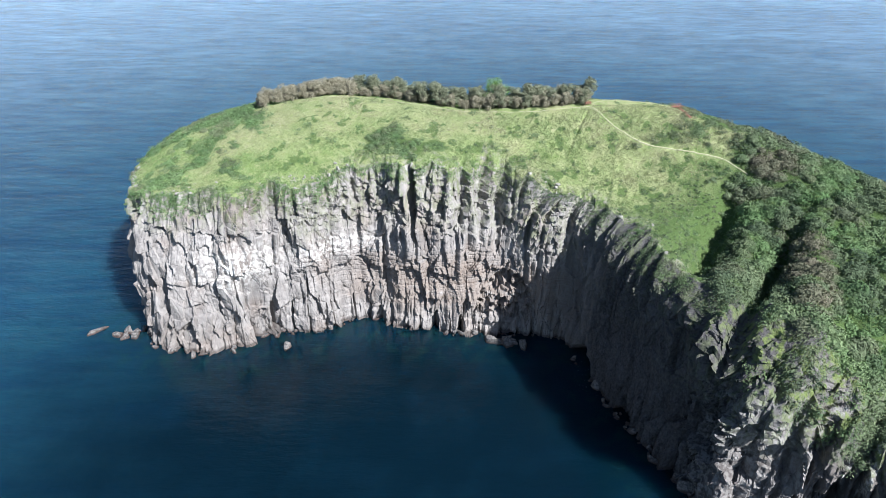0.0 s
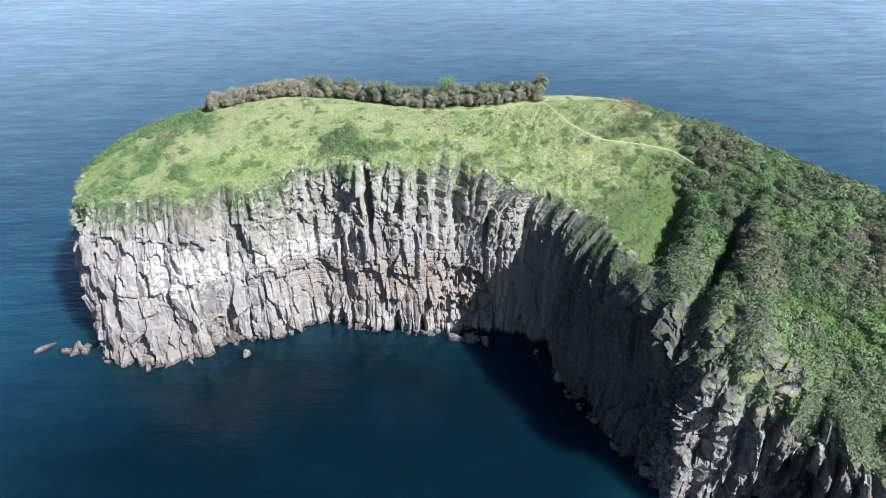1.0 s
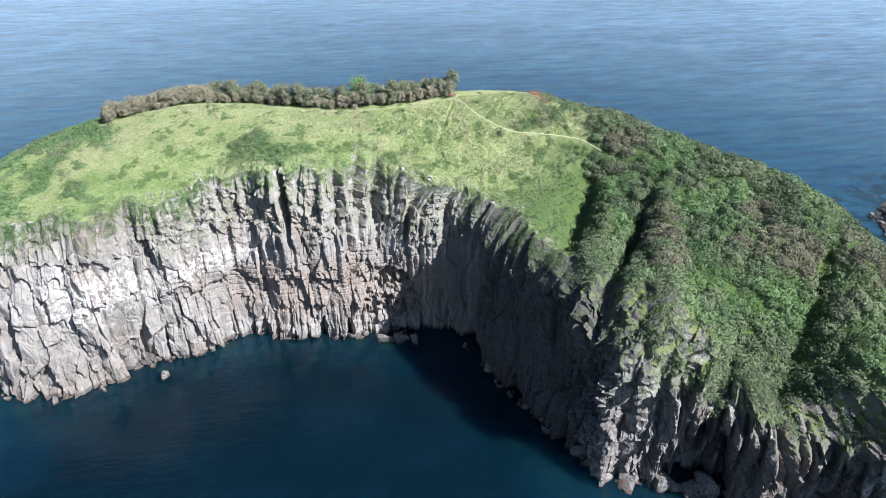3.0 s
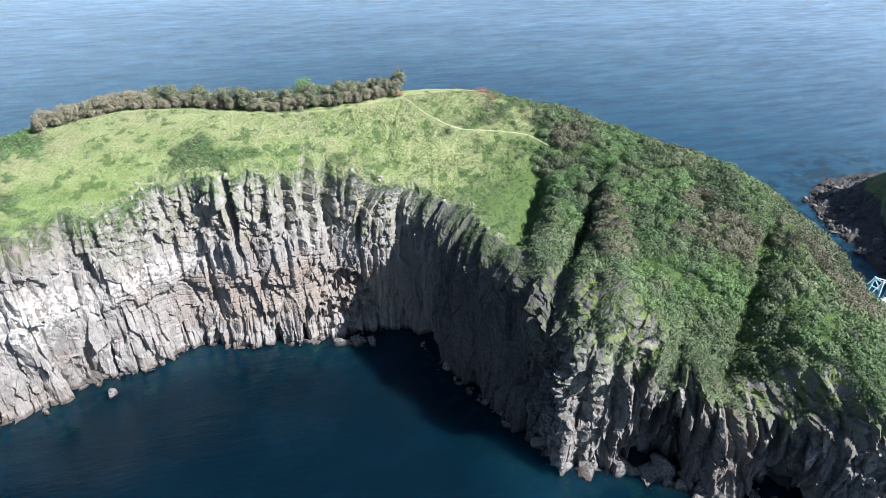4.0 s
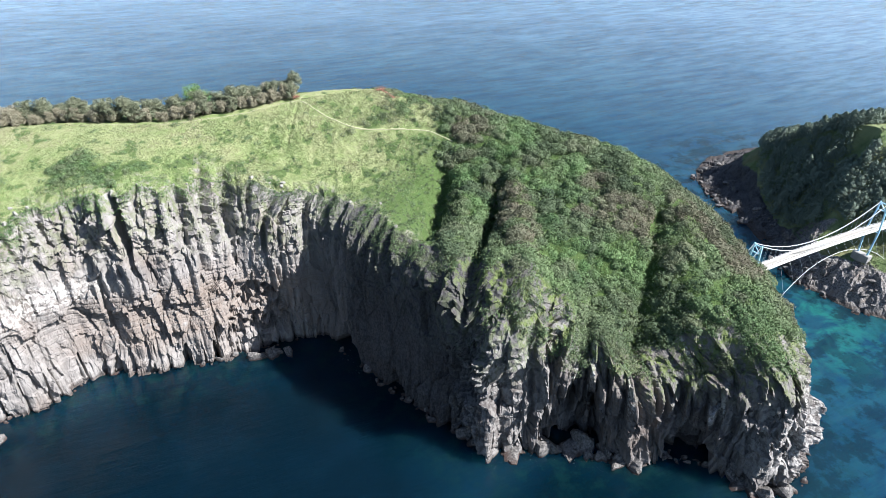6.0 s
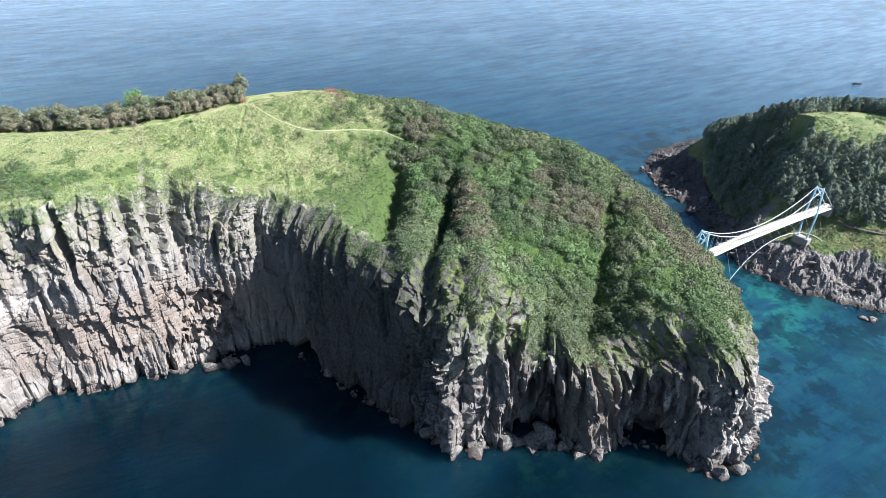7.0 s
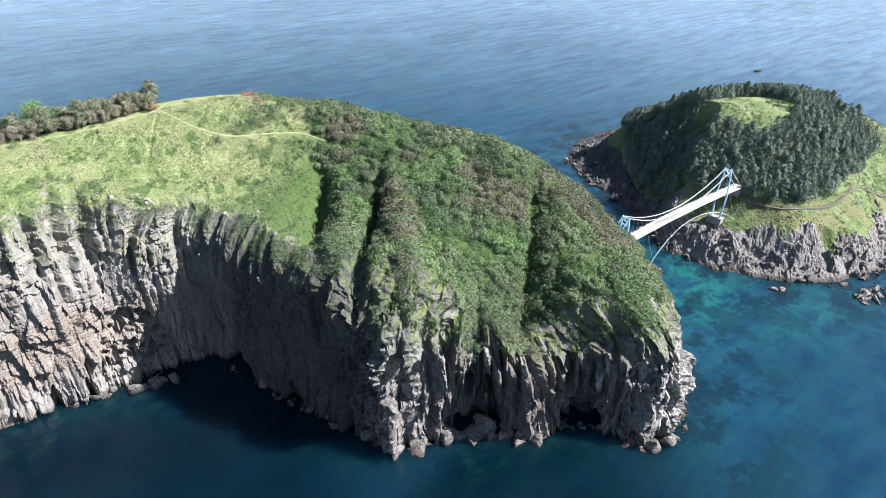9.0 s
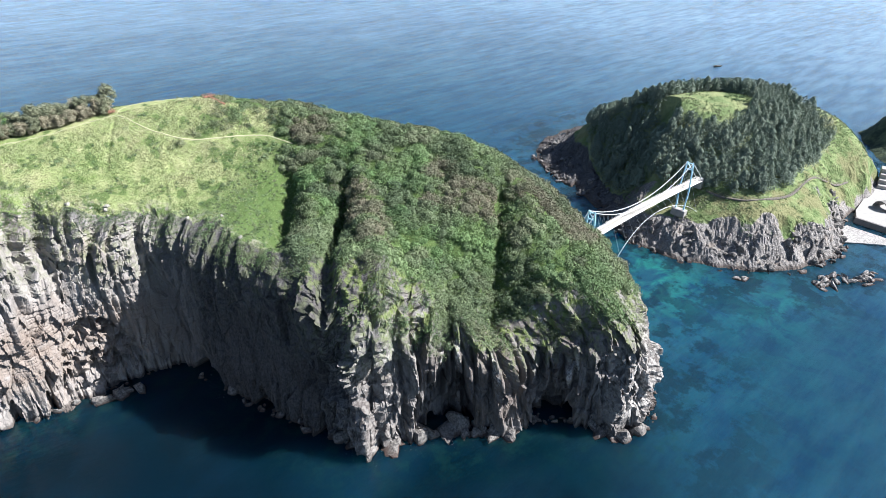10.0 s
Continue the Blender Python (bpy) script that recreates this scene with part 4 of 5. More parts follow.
def plant_trees():
    rng = random.Random(5)
    kinds = [tree("pine_tree", rng.uniform(8.0, 11.0), rng.uniform(4.0, 5.4), PINE, 1000, 0.42, 40 + n,
                  "dark green pine tree in dense headland wood", 0.22) for n in range(6)]
    used = [False] * len(kinds)
    loop, gap = np.array(FOREST, float), np.array(CLEARING, float)
    placed = []
    tries = 0
    while len(placed) < 300 and tries < 9000:
        tries += 1
        x, y = rng.uniform(360, 520), rng.uniform(100, 280)
        ax, ay = np.array([x]), np.array([y])
        if not inside(ax, ay, loop)[0][0] or inside(ax, ay, gap)[0][0]:
            continue
        if any((x - px) ** 2 + (y - py) ** 2 < 3.6 ** 2 for px, py in placed):
            continue
        placed.append((x, y))
        n = rng.randrange(len(kinds))
        s = rng.uniform(0.6, 1.2)
        m = pose(x, y, head_z(x, y), 0, 0, rng.uniform(0, 360))
        if not used[n]:
            kinds[n].matrix_basis = m
            used[n] = True
        else:
            t = copy_thing(kinds[n], m)
            t.scale = (s, s, s * rng.uniform(0.9, 1.15))
    # the closed canopy between them
    rs = np.random.default_rng(12)
    x, y = rs.uniform(360, 520, 2600), rs.uniform(100, 280, 2600)
    ok = inside(x, y, loop)[0] & ~inside(x, y, gap)[0]
    x, y = x[ok], y[ok]
    z = head_ground(x, y)[0]
    per = 120
    m = len(x)
    h = rs.uniform(7.0, 11.5, m)
    k = np.repeat(np.arange(m), per)
    up = rs.random(m * per) ** 0.8
    rad = (0.3 + 2.9 * (1 - up ** 2.4) ** 0.6) * (0.6 + 0.5 * rs.random(m * per))
    ang = rs.random(m * per) * 2 * np.pi
    pos = np.stack([x[k] + np.cos(ang) * rad, y[k] + np.sin(ang) * rad, z[k] + h[k] * (0.12 + 0.88 * up)], -1)
    out = np.stack([np.cos(ang), np.sin(ang), 0.5 + 0 * ang], -1) + rs.normal(size=(m * per, 3)) * 0.4
    v, f = leaves(pos, np.cross(out, rs.normal(size=(m * per, 3))), out, 0.48 * (0.6 + 0.8 * rs.random(m * per)), rs)
    tagged(new("woodland", raw_mesh("woodland", v, f, PINE, smooth_faces=False)), "dense dark pine canopy covering the headland slope", "woodland", kind="stuff")


plant_trees()


def top_z(x, y):
    return float(top_surface(np.array([x]), np.array([y]))[0])


def plant_ridge_trees():
    """The shelter belt behind the ridge path."""
    rng = random.Random(9)
    pines = [tree("ridge_pine", rng.uniform(9.5, 12.5), rng.uniform(5.6, 7.2), RIDGE_PINE, 2400, 0.42, 60 + n, "wind-shaped dark pine beside the ridge path", 0.25) for n in range(5)]
    grey = [tree("shelter_tree", rng.uniform(7, 8.5), rng.uniform(4.2, 5.0), DRY, 1600, 0.38, 70 + n, "brownish salt-burnt tree in the shelter belt", 0.2) for n in range(4)]
    green = [tree("broadleaf_tree", rng.uniform(12, 13.5), rng.uniform(6.0, 7.0), LUSH, 2400, 0.42, 80 + n, "bright green broadleaf tree in the shelter belt", 0.15) for n in range(2)]
    used = set()
    line, at = spline(RIDGE[1:8], 12)
    for row in range(3):
        for f in np.arange(0, 1, 0.017 + 0.004 * row):
            p = line[int(f * (len(line) - 1))]
            side = 5.0 + 5.5 * row + rng.uniform(-1.2, 1.2)
            x, y = p[0] + 0.25 * side + rng.uniform(-1.5, 1.5), p[1] + side
            if x < -112 or x > 84:
                continue
            r = rng.random()
            if x < -52:
                pool = grey
            elif 10 < x < 52 and row == 2 and r < 0.45:
                pool = green
            elif row == 0 and r < 0.55:
                pool = grey
            else:
                pool = pines if r < 0.8 else grey
            if row == 2 and x >= -52 and rng.random() < 0.3:
                continue
            t = rng.choice(pool)
            s = rng.uniform(0.9, 1.1) if x < -52 else rng.uniform(0.5, 0.9) if row == 0 else rng.uniform(0.6, 1.0)
            m = pose(x, y, top_z(x, y) - 0.4, 0, 0, rng.uniform(0, 360))
            if t.name not in used:
                used.add(t.name)
                t.matrix_basis = m
            else:
                c = copy_thing(t, m)
                c.scale = (s, s, s)
    for t in pines + grey + green:
        if t.name not in used:
            for o in (*t.children_recursive, t):
                bpy.data.objects.remove(o)


plant_ridge_trees()

# ---- paths ----
RIDGE_PATH = [(-76, 345.5), (-45, 340.5), (-14, 327), (5, 319.5), (21, 314.5), (36, 311.5), (51, 309.5), (66, 309), (80, 308)]
SLOPE_PATH = [(80, 307), (86.5, 293), (95, 282.5), (102, 277), (111, 273), (124, 267.5), (134, 262), (139, 255), (142, 249)]
NORTH_PATH = [(80, 308), (84, 314), (90, 319), (98, 319), (106, 315), (114, 310), (123, 305)]


def near_paths(x, y):
    out = np.full(np.shape(x), 1e9)
    for line in (RIDGE_PATH, SLOPE_PATH, NORTH_PATH):
        c, _ = spline(line, 6)
        for px, py in c:
            out = np.minimum(out, (x - px) ** 2 + (y - py) ** 2)
    return np.sqrt(out)


def path_strip(name, line, half, material, label, high=0.15):
    """A worn strip that follows the ground."""
    c, _ = spline(line, 14)
    d = np.gradient(c, axis=0)
    d /= np.linalg.norm(d, axis=1, keepdims=True)
    side = np.stack([-d[:, 1], d[:, 0]], -1)
    rows = []
    mid_z = top_surface(c[:, 0], c[:, 1])
    for f, drop in ((-1.25, -0.7), (-1, 0), (0, 0.05), (1, 0), (1.25, -0.7)):
        w = half * f * (0.85 + 0.3 * vnoise(np.arange(len(c)) * 0.35, f, 3))
        q = c + side * w[:, None]
        rows.append(np.c_[q, np.maximum(top_surface(q[:, 0], q[:, 1]), mid_z - 0.15) + high + drop])
    return tagged(new(name, grid_mesh(name, np.stack(rows), material)), label, "path", kind="structure")


SAND = Nodes("path_earth", 0.95, 0.1)
SAND = SAND.color(SAND.mix(SAND.noise(1.2, 5), (0.25, 0.255, 0.15), (0.35, 0.34, 0.22))).bump(SAND.noise(5, 4), 0.4, 0.1).m
path_strip("path", RIDGE_PATH, 0.22, SAND, "pale trodden earth path along the ridge")
path_strip("path", SLOPE_PATH, 0.28, SAND, "pale trodden earth path curving down the grass slope")
path_strip("path", NORTH_PATH, 0.15, SAND, "pale trodden earth path to the viewing deck")

# ---- grass and scrub ----


BROWN = [(154, 252, 11, 9), (146, 200, 6, 14), (138, 178, 6, 13), (126, 160, 5, 8), (184, 164, 13, 13), (167, 172, 5, 5), (188, 188, 7, 8), (214, 150, 10, 13), (220, 130, 12, 9)]
BRIGHT = [(160, 203, 6, 8), (181, 144, 6, 8), (195, 160, 5, 6), (164, 228, 9, 8), (182, 200, 7, 6), (131, 207, 7, 8), (146, 155, 9, 8), (163, 146, 9, 7), (132, 229, 8, 9)]


def patches(x, y, spots, seed):
    """Uneven patches round the given places."""
    x, y = x + 9 * (fbm(x * 0.09, y * 0.09, seed, 3) - 0.5), y + 9 * (fbm(x * 0.09, y * 0.09, seed + 3, 3) - 0.5)
    return np.max([blob(x, y, *s, 0.25) for s in spots], axis=0)


def dryness(x, y):
    """Where the bushes are brown."""
    n = fbm(x * 0.08, y * 0.08, 51, 4) - 0.5
    return np.clip(patches(x, y, BROWN, 53) + 0.45 * smooth(0.12, 0.2, n) + 0.25 * smooth(205, 225, x), 0, 1)


def lushness(x, y):
    """Where they are bright green."""
    n = fbm(x * 0.07, y * 0.07, 61, 4) - 0.5
    return np.clip(patches(x, y, BRIGHT, 67) + 0.7 * smooth(0.0, 0.12, n) + 0.9 * smooth(20, -20, x), 0, 1) * (1 - 0.8 * dryness(x, y))


def cover(name, p, per, quads, rng, material, label, category, dry=None, lush=None, vary=0.45):
    """Joins leaf faces into one sheet of plants, with a tone for each plant."""
    v, f = quads
    tone = np.clip(vary * (rng.random(len(p)) - 0.5) + 0.22 + 1.5 * (fbm(p[:, 0] * 0.09, p[:, 1] * 0.09, 91, 3) - 0.3), 0, 1)
    tone = np.repeat(tone, per * 3)
    dry = dryness(p[:, 0], p[:, 1]) if dry is None else dry
    lush = lushness(p[:, 0], p[:, 1]) if lush is None else lush
    dry = np.repeat(dry * (0.5 + 0.5 * rng.random(len(p))), per * 3)
    lush = np.repeat(lush * (0.4 + 0.6 * rng.random(len(p))), per * 3)
    tagged(new(name, raw_mesh(name, v, f, material, dict(tone=tone, dry=dry, lush=lush), smooth_faces=False)), label, category, kind="stuff")


def plant_cover():
    def open_grass(p, s):
        return (1 - 0.85 * scrub_mask(p[:, 0], p[:, 1])) * (ST[s] < 25) * (near_paths(p[:, 0], p[:, 1]) > 1.1)
    p, s, rng = ground_points(1, 3.2, open_grass)
    patch = fbm(p[:, 0] * 0.12, p[:, 1] * 0.12, 71, 3)
    to_rim = np.sqrt(np.min([(p[:, 0] - a) ** 2 + (p[:, 1] - b) ** 2 for a, b, _ in RM[:np.searchsorted(U, front_end):24]], axis=0))
    n1, n2 = fbm(p[:, 0] * 0.05, p[:, 1] * 0.05, 73, 4) - 0.5, fbm(p[:, 0] * 0.13, p[:, 1] * 0.13, 75, 3) - 0.5
    g_lush = np.clip(smooth(44, 10, to_rim + 70 * n1) * 0.95 + 0.75 * smooth(-50, -105, p[:, 0] + 60 * n1) * smooth(-0.15, 0.08, n2) + 0.7 * blob(p[:, 0], p[:, 1], 105, 296, 16, 12) + 1.0 * smooth(70, 92, p[:, 0]) * smooth(258, 236, p[:, 1]), 0, 1)
    g_dry = np.clip(smooth(0.0, 0.14, n1 + 0.7 * n2) * 0.9 + 0.6 * smooth(30, 75, p[:, 0] + 60 * n2), 0, 1) * (1 - 0.6 * g_lush)
    cover("meadow_grass", p, 4, grass_tufts(p, rng, 4, 0.17 + 0.26 * np.clip(patch - 0.25, 0.05, 1), 0.40), rng, GRASS,
          "tall pale green grass covering the island slope", "grass", g_dry, g_lush, 0.18)
    p, s, rng = ground_points(2, 0.165, lambda p, s: smooth(0.25, 0.6, scrub_mask(p[:, 0], p[:, 1])) * ((ST[s] < 33) | (ST[s] > 35)) * (near_paths(p[:, 0], p[:, 1]) > 2.2) * (1 - 0.6 * smooth(3.0, 5.5, gully_lines(p[:, 0], p[:, 1]))))
    arm = np.maximum(smooth(-2, 14, (p[:, 0] - 115) * 0.87 - (p[:, 1] - 218) * 0.49), 0.7 * smooth(118, 135, p[:, 0]) * smooth(240, 262, p[:, 1]))
    radius = (0.7 + 1.1 * rng.random(len(p)) ** 1.6) * (0.65 + 1.0 * arm + 1.2 * smooth(-85, -105, p[:, 0]) + 0.6 * blob(p[:, 0], p[:, 1], -22, 287, 20, 16))
    p[:, 2] -= 0.2 * radius
    cover("scrub", p, 82, bush_domes(p, radius, rng, 82, 0.31), rng, SCRUB, "dense green and brown scrub clinging to the steep slope", "scrub")
    p, s, rng = ground_points(3, 0.045, lambda p, s: smooth(0.6, 0.9, scrub_mask(p[:, 0], p[:, 1])) * (ST[s] < 32) * ((p[:, 0] - 115) * 0.87 - (p[:, 1] - 218) * 0.49 > 2) * (near_paths(p[:, 0], p[:, 1]) > 4) * (1 - smooth(2.0, 4.0, gully_lines(p[:, 0], p[:, 1]))))
    radius = 1.9 + 2.6 * rng.random(len(p)) ** 1.5
    cover("bushes", p, 420, bush_domes(p, radius, rng, 420, 0.32), rng, SCRUB, "large rounded bushes standing out of the scrub", "bush")
    def clumps(p, s):
        x, y = p[:, 0], p[:, 1]
        n = fbm(x * 0.10, y * 0.10, 35, 3)
        want = smooth(0.36, 0.5, n) * smooth(-92, -108, x) * smooth(-8, 6, y - 318 + 0.35 * (x + 120)) + 0.8 * blob(x, y, -26, 290, 17, 12) * smooth(0.36, 0.5, n)
        want = want + 0.35 * smooth(0.5, 0.58, n) * smooth(-70, -100, x) + 0.9 * blob(x, y, 112, 279, 19, 5) + 0.06 * smooth(0.45, 0.6, n)
        want = want + 0.6 * smooth(112, 128, x) * smooth(250, 270, y) * smooth(0.35, 0.5, n)
        return np.clip(want, 0, 1) * (ST[s] < 35) * (near_paths(x, y) > 2.0)
    p, s, rng = ground_points(7, 0.10, clumps)
    radius = 1.1 + 1.8 * rng.random(len(p)) ** 1.5
    cover("low_bushes", p, 130, bush_domes(p, radius, rng, 130, 0.24), rng, SCRUB, "low rounded green and straw bushes in the meadow", "bush",
          0.55 * smooth(0.4, 0.6, fbm(p[:, 0] * 0.1, p[:, 1] * 0.1, 58, 3)), 0.35 + 0 * p[:, 0])
    # plants that hang on the rock below the edge
    rng = np.random.default_rng(4)
    n = 90000
    r = rng.integers(0, CL.shape[0] - 1, n)
    c = rng.integers(0, np.searchsorted(U, front_end), n)
    q = CL[r, c].copy()
    hang = np.where(ST[c] > 15.2, (0.55 + 0.45 * smooth(16.2, 16.6, ST[c])) * smooth(20 - 10 * smooth(17.2, 17.8, ST[c]), 4, RM[c, 2] - q[:, 2]), np.where(ST[c] > 12.2, 0.9 * smooth(8, 3, RM[c, 2] - q[:, 2]), 0.75 * smooth(13, 1, RM[c, 2] - q[:, 2])))
    want = hang * smooth(0.40, 0.56, fbm(U[c] * 0.11, q[:, 2] * 0.07, 81, 4)) * (ST[c] < 24.5) * smooth(20, 34, q[:, 2])
    want = np.maximum(want, 0.6 * smooth(5, 0, RM[c, 2] - q[:, 2]) * (ST[c] < 12))
    keep = rng.random(n) < want
    q, c = q[keep], c[keep]
    radius = (0.45 + 1.0 * rng.random(len(q)) ** 2) * (1 + 0.5 * (ST[c] > 14.5))
    cover("cliff_plants", q, 28, bush_domes(q, radius, rng, 28, 0.28), rng, SCRUB, "tufts of green plants hanging on the cliff", "plants")


plant_cover()


def head_cover():
    rng = np.random.default_rng(21)
    x, y = rng.uniform(330, 560, 16000), rng.uniform(60, 300, 16000)
    z, d = head_ground(x, y)
    wood, gap = inside(x, y, np.array(FOREST, float))[0], inside(x, y, np.array(CLEARING, float))[0]
    n = fbm(x * 0.07, y * 0.07, 95, 4)
    keep = (d > 15) & (~wood | gap) & (rng.random(16000) < smooth(0.42, 0.58, n) + 0.12) & (y < 215) & (z > 9)
    p = np.stack([x, y, z], -1)[keep]
    radius = 0.5 + 1.0 * rng.random(len(p)) ** 2
    hollow = blob(p[:, 0], p[:, 1], 405, 98, 60, 30)
    cover("headland_scrub", p, 38, bush_domes(p, radius, rng, 38, 0.31), rng, SCRUB, "low green and straw-coloured scrub on the headland", "scrub",
          0.8 * smooth(0.45, 0.62, fbm(p[:, 0] * 0.05, p[:, 1] * 0.05, 97, 3)), 0.6 + 0 * hollow)


head_cover()


# ---- headland walkway ----
HEAD_PATH = [(371, 138), (371, 128), (376, 115), (386, 107), (397, 102), (409, 99.5), (425, 100), (440, 100.5), (456, 99), (474, 95), (492, 91)]


def head_walkway():
    """A plank walk with posts and a rail along the hillside."""
    c, _ = spline(HEAD_PATH, 10)
    z = head_ground(c[:, 0], c[:, 1])[0]
    z = np.convolve(np.pad(z, 4, "edge"), np.ones(9) / 9, "valid") + 0.5
    d = np.gradient(c, axis=0)
    d /= np.linalg.norm(d, axis=1, keepdims=True)
    side = np.stack([-d[:, 1], d[:, 0]], -1)
    top = tagged(new("walkway"), "weathered timber walkway with railing along the headland slope", "walkway")
    rows = [np.c_[c + side * w, z + h] for w, h in ((-0.8, -0.9), (-0.8, 0), (0.8, 0), (0.8, -0.9))]
    ob = new("boards", grid_mesh("boards", np.stack(rows), WALK_TIMBER))
    ob.parent = top
    for s in (-1, 1):
        bm = bmesh.new()
        tube(bm, [(*(p + n * 0.8 * s), h + 1.1) for p, n, h in zip(c, side, z)], 0.07, 4)
        part("rail", bm, WALK_TIMBER, top)
        for k in range(0, len(c), 2):
            bm = bmesh.new()
            p = c[k] + side[k] * 0.8 * s
            beam(bm, (*p, z[k] - 1.5), (*p, z[k] + 1.15), 0.12, 0.12)
            part("post", bm, WALK_TIMBER, top)


WALK_TIMBER = Nodes("weathered_timber", 0.85, 0.2)
WALK_TIMBER = WALK_TIMBER.color(WALK_TIMBER.mix(WALK_TIMBER.noise(1.5, 5, 0.6), (0.09, 0.08, 0.07), (0.20, 0.18, 0.155))).m
head_walkway()


# ---- bridge ----
STEEL = Nodes("blue_steel", 0.45, 0.4)
STEEL = STEEL.color(STEEL.mix(STEEL.noise(0.6, 4), (0.28, 0.52, 0.66), (0.38, 0.62, 0.74))).m
WHITE = Nodes("white_deck", 0.6, 0.3)
WHITE = WHITE.color(WHITE.mix(WHITE.noise(0.5, 5), (0.62, 0.62, 0.58), (0.80, 0.79, 0.75))).m
WALKWAY = Nodes("walkway_boards", 0.8, 0.2)
WALKWAY = WALKWAY.color(WALKWAY.mix(WALKWAY.noise(1.2, 5), (0.30, 0.28, 0.25), (0.48, 0.45, 0.41))).m
CONCRETE = Nodes("concrete", 0.9, 0.2)
CONCRETE = CONCRETE.bump(CONCRETE.noise(2.0, 6), 0.3, 0.1).color(CONCRETE.mix(CONCRETE.noise(0.35, 6, 0.6), (0.21, 0.205, 0.195), (0.37, 0.36, 0.345))).m
CABLE = Nodes("pale_cable", 0.5, 0.4).color((0.62, 0.66, 0.66)).m


def footbridge():
    y0, z0, x0, x1 = 144.0, 38.0, 247.0, 369.0
    xa, xb, high = 252.5, 351.5, 54.0
    bridge = tagged(new("footbridge"), "white suspension footbridge with pale blue steel towers across the channel", "bridge")

    def camber(x):
        f = (x - xa) / (xb - xa)
        return z0 + 1.2 * 4 * f * (1 - f)

    xs = np.linspace(x0, x1, 62)
    bm = bmesh.new()
    for a, b in zip(xs, xs[1:]):
        beam(bm, (a, y0, camber(a) - 0.35), (b, y0, camber(b) - 0.35), 0.5, 3.6)
    part("deck", bm, WALKWAY, bridge, "grey walkway deck")
    for side in (-1, 1):
        bm = bmesh.new()
        for a, b in zip(xs, xs[1:]):
            beam(bm, (a, y0 + side * 2.0, camber(a) - 0.25), (b, y0 + side * 2.0, camber(b) - 0.25), 1.5, 0.35)
        part("girder", bm, WHITE, bridge, "white side girder")
        bm = bmesh.new()
        for a, b in zip(xs, xs[1:]):
            beam(bm, (a, y0 + side * 1.85, camber(a) + 1.45), (b, y0 + side * 1.85, camber(b) + 1.45), 0.1, 0.1)
            beam(bm, (a, y0 + side * 1.85, camber(a) + 0.4), (a, y0 + side * 1.85, camber(a) + 1.45), 0.08, 0.08)
        part("railing", bm, WHITE, bridge, "white painted railing")

    def cable_z(x):
        f = (x - xa) / (xb - xa)
        return high - 0.3 - (high - z0 - 4.2) * 4 * f * (1 - f)

    for side in (-1, 1):
        bm = bmesh.new()
        pts = [(x, y0 + side * (1.9 + 0.25 * 4 * (x - xa) / (xb - xa) * (1 - (x - xa) / (xb - xa))), cable_z(x)) for x in np.linspace(xa, xb, 40)]
        tube(bm, [(x0 - 8, y0 + side * 2.4, z0 + 1), *pts, (x1 - 0.5, y0 + side * 2.2, z0 + 0.5)], 0.17, 6)
        part("main_cable", bm, CABLE, bridge, "pale main cable")
        for x in np.arange(xa + 4, xb - 3, 4.0):
            bm = bmesh.new()
            tube(bm, [(x, y0 + side * 2.05, camber(x)), (x, y0 + side * 2.05, cable_z(x))], 0.045, 4)
            part("hanger", bm, CABLE, bridge)
        # wind cable, bowed out below the deck
        bm = bmesh.new()
        wind = []
        for f in np.linspace(0, 1, 30):
            k = 4 * f * (1 - f)
            wind.append((262 + (364 - 262) * f, y0 + side * (10 - 4.5 * k), 14 + 21.5 * k ** 0.8))
        tube(bm, wind, 0.11, 6)
        part("wind_cable", bm, CABLE, bridge, "pale bowed wind cable")
        for n in range(3, 28, 2):
            bm = bmesh.new()
            tube(bm, [wind[n], (wind[n][0], y0 + side * 2.0, camber(wind[n][0]) - 0.8)], 0.04, 4)
            part("wind_tie", bm, CABLE, bridge)
    for x, foot in ((xa, 24.0), (xb, 21.5)):
        for side in (-1, 1):
            bm = bmesh.new()
            beam(bm, (x, y0 + side * 1.9, high), (x, y0 + side * 3.3, z0 - 1.5), 0.75, 0.75, 0.08)
            beam(bm, (x, y0 + side * 3.3, z0 - 1.0), (x, y0 + side * 2.6, foot), 0.85, 0.85, 0.08)
            part("tower_leg", bm, STEEL, bridge, "pale blue steel tower leg")
        for z, half in ((high - 0.8, 2.0), (high - 4.8, 2.2), (z0 - 1.6, 3.3)):
            bm = bmesh.new()
            beam(bm, (x, y0 - half, z), (x, y0 + half, z), 0.6, 0.5, 0.06)
            part("cross_beam", bm, STEEL, bridge, "pale blue steel cross beam")
        bm = bmesh.new()
        beam(bm, (x, y0 - 2.1, high - 4.6), (x, y0 + 1.9, high - 1.0), 0.3, 0.3)
        part("brace", bm, STEEL, bridge)
        bm = bmesh.new()
        box(bm, (4.2, 9.0, 5.0), pose(x, y0, foot - 2.2), 0.25)
        part("pier", bm, CONCRETE, bridge, "concrete pier block")
    bm = bmesh.new()
    box(bm, (3.0, 5.2, 7.0), pose(x1 + 0.8, y0, z0 - 3.6), 0.15)
    part("abutment", bm, CONCRETE, bridge, "concrete abutment")


footbridge()


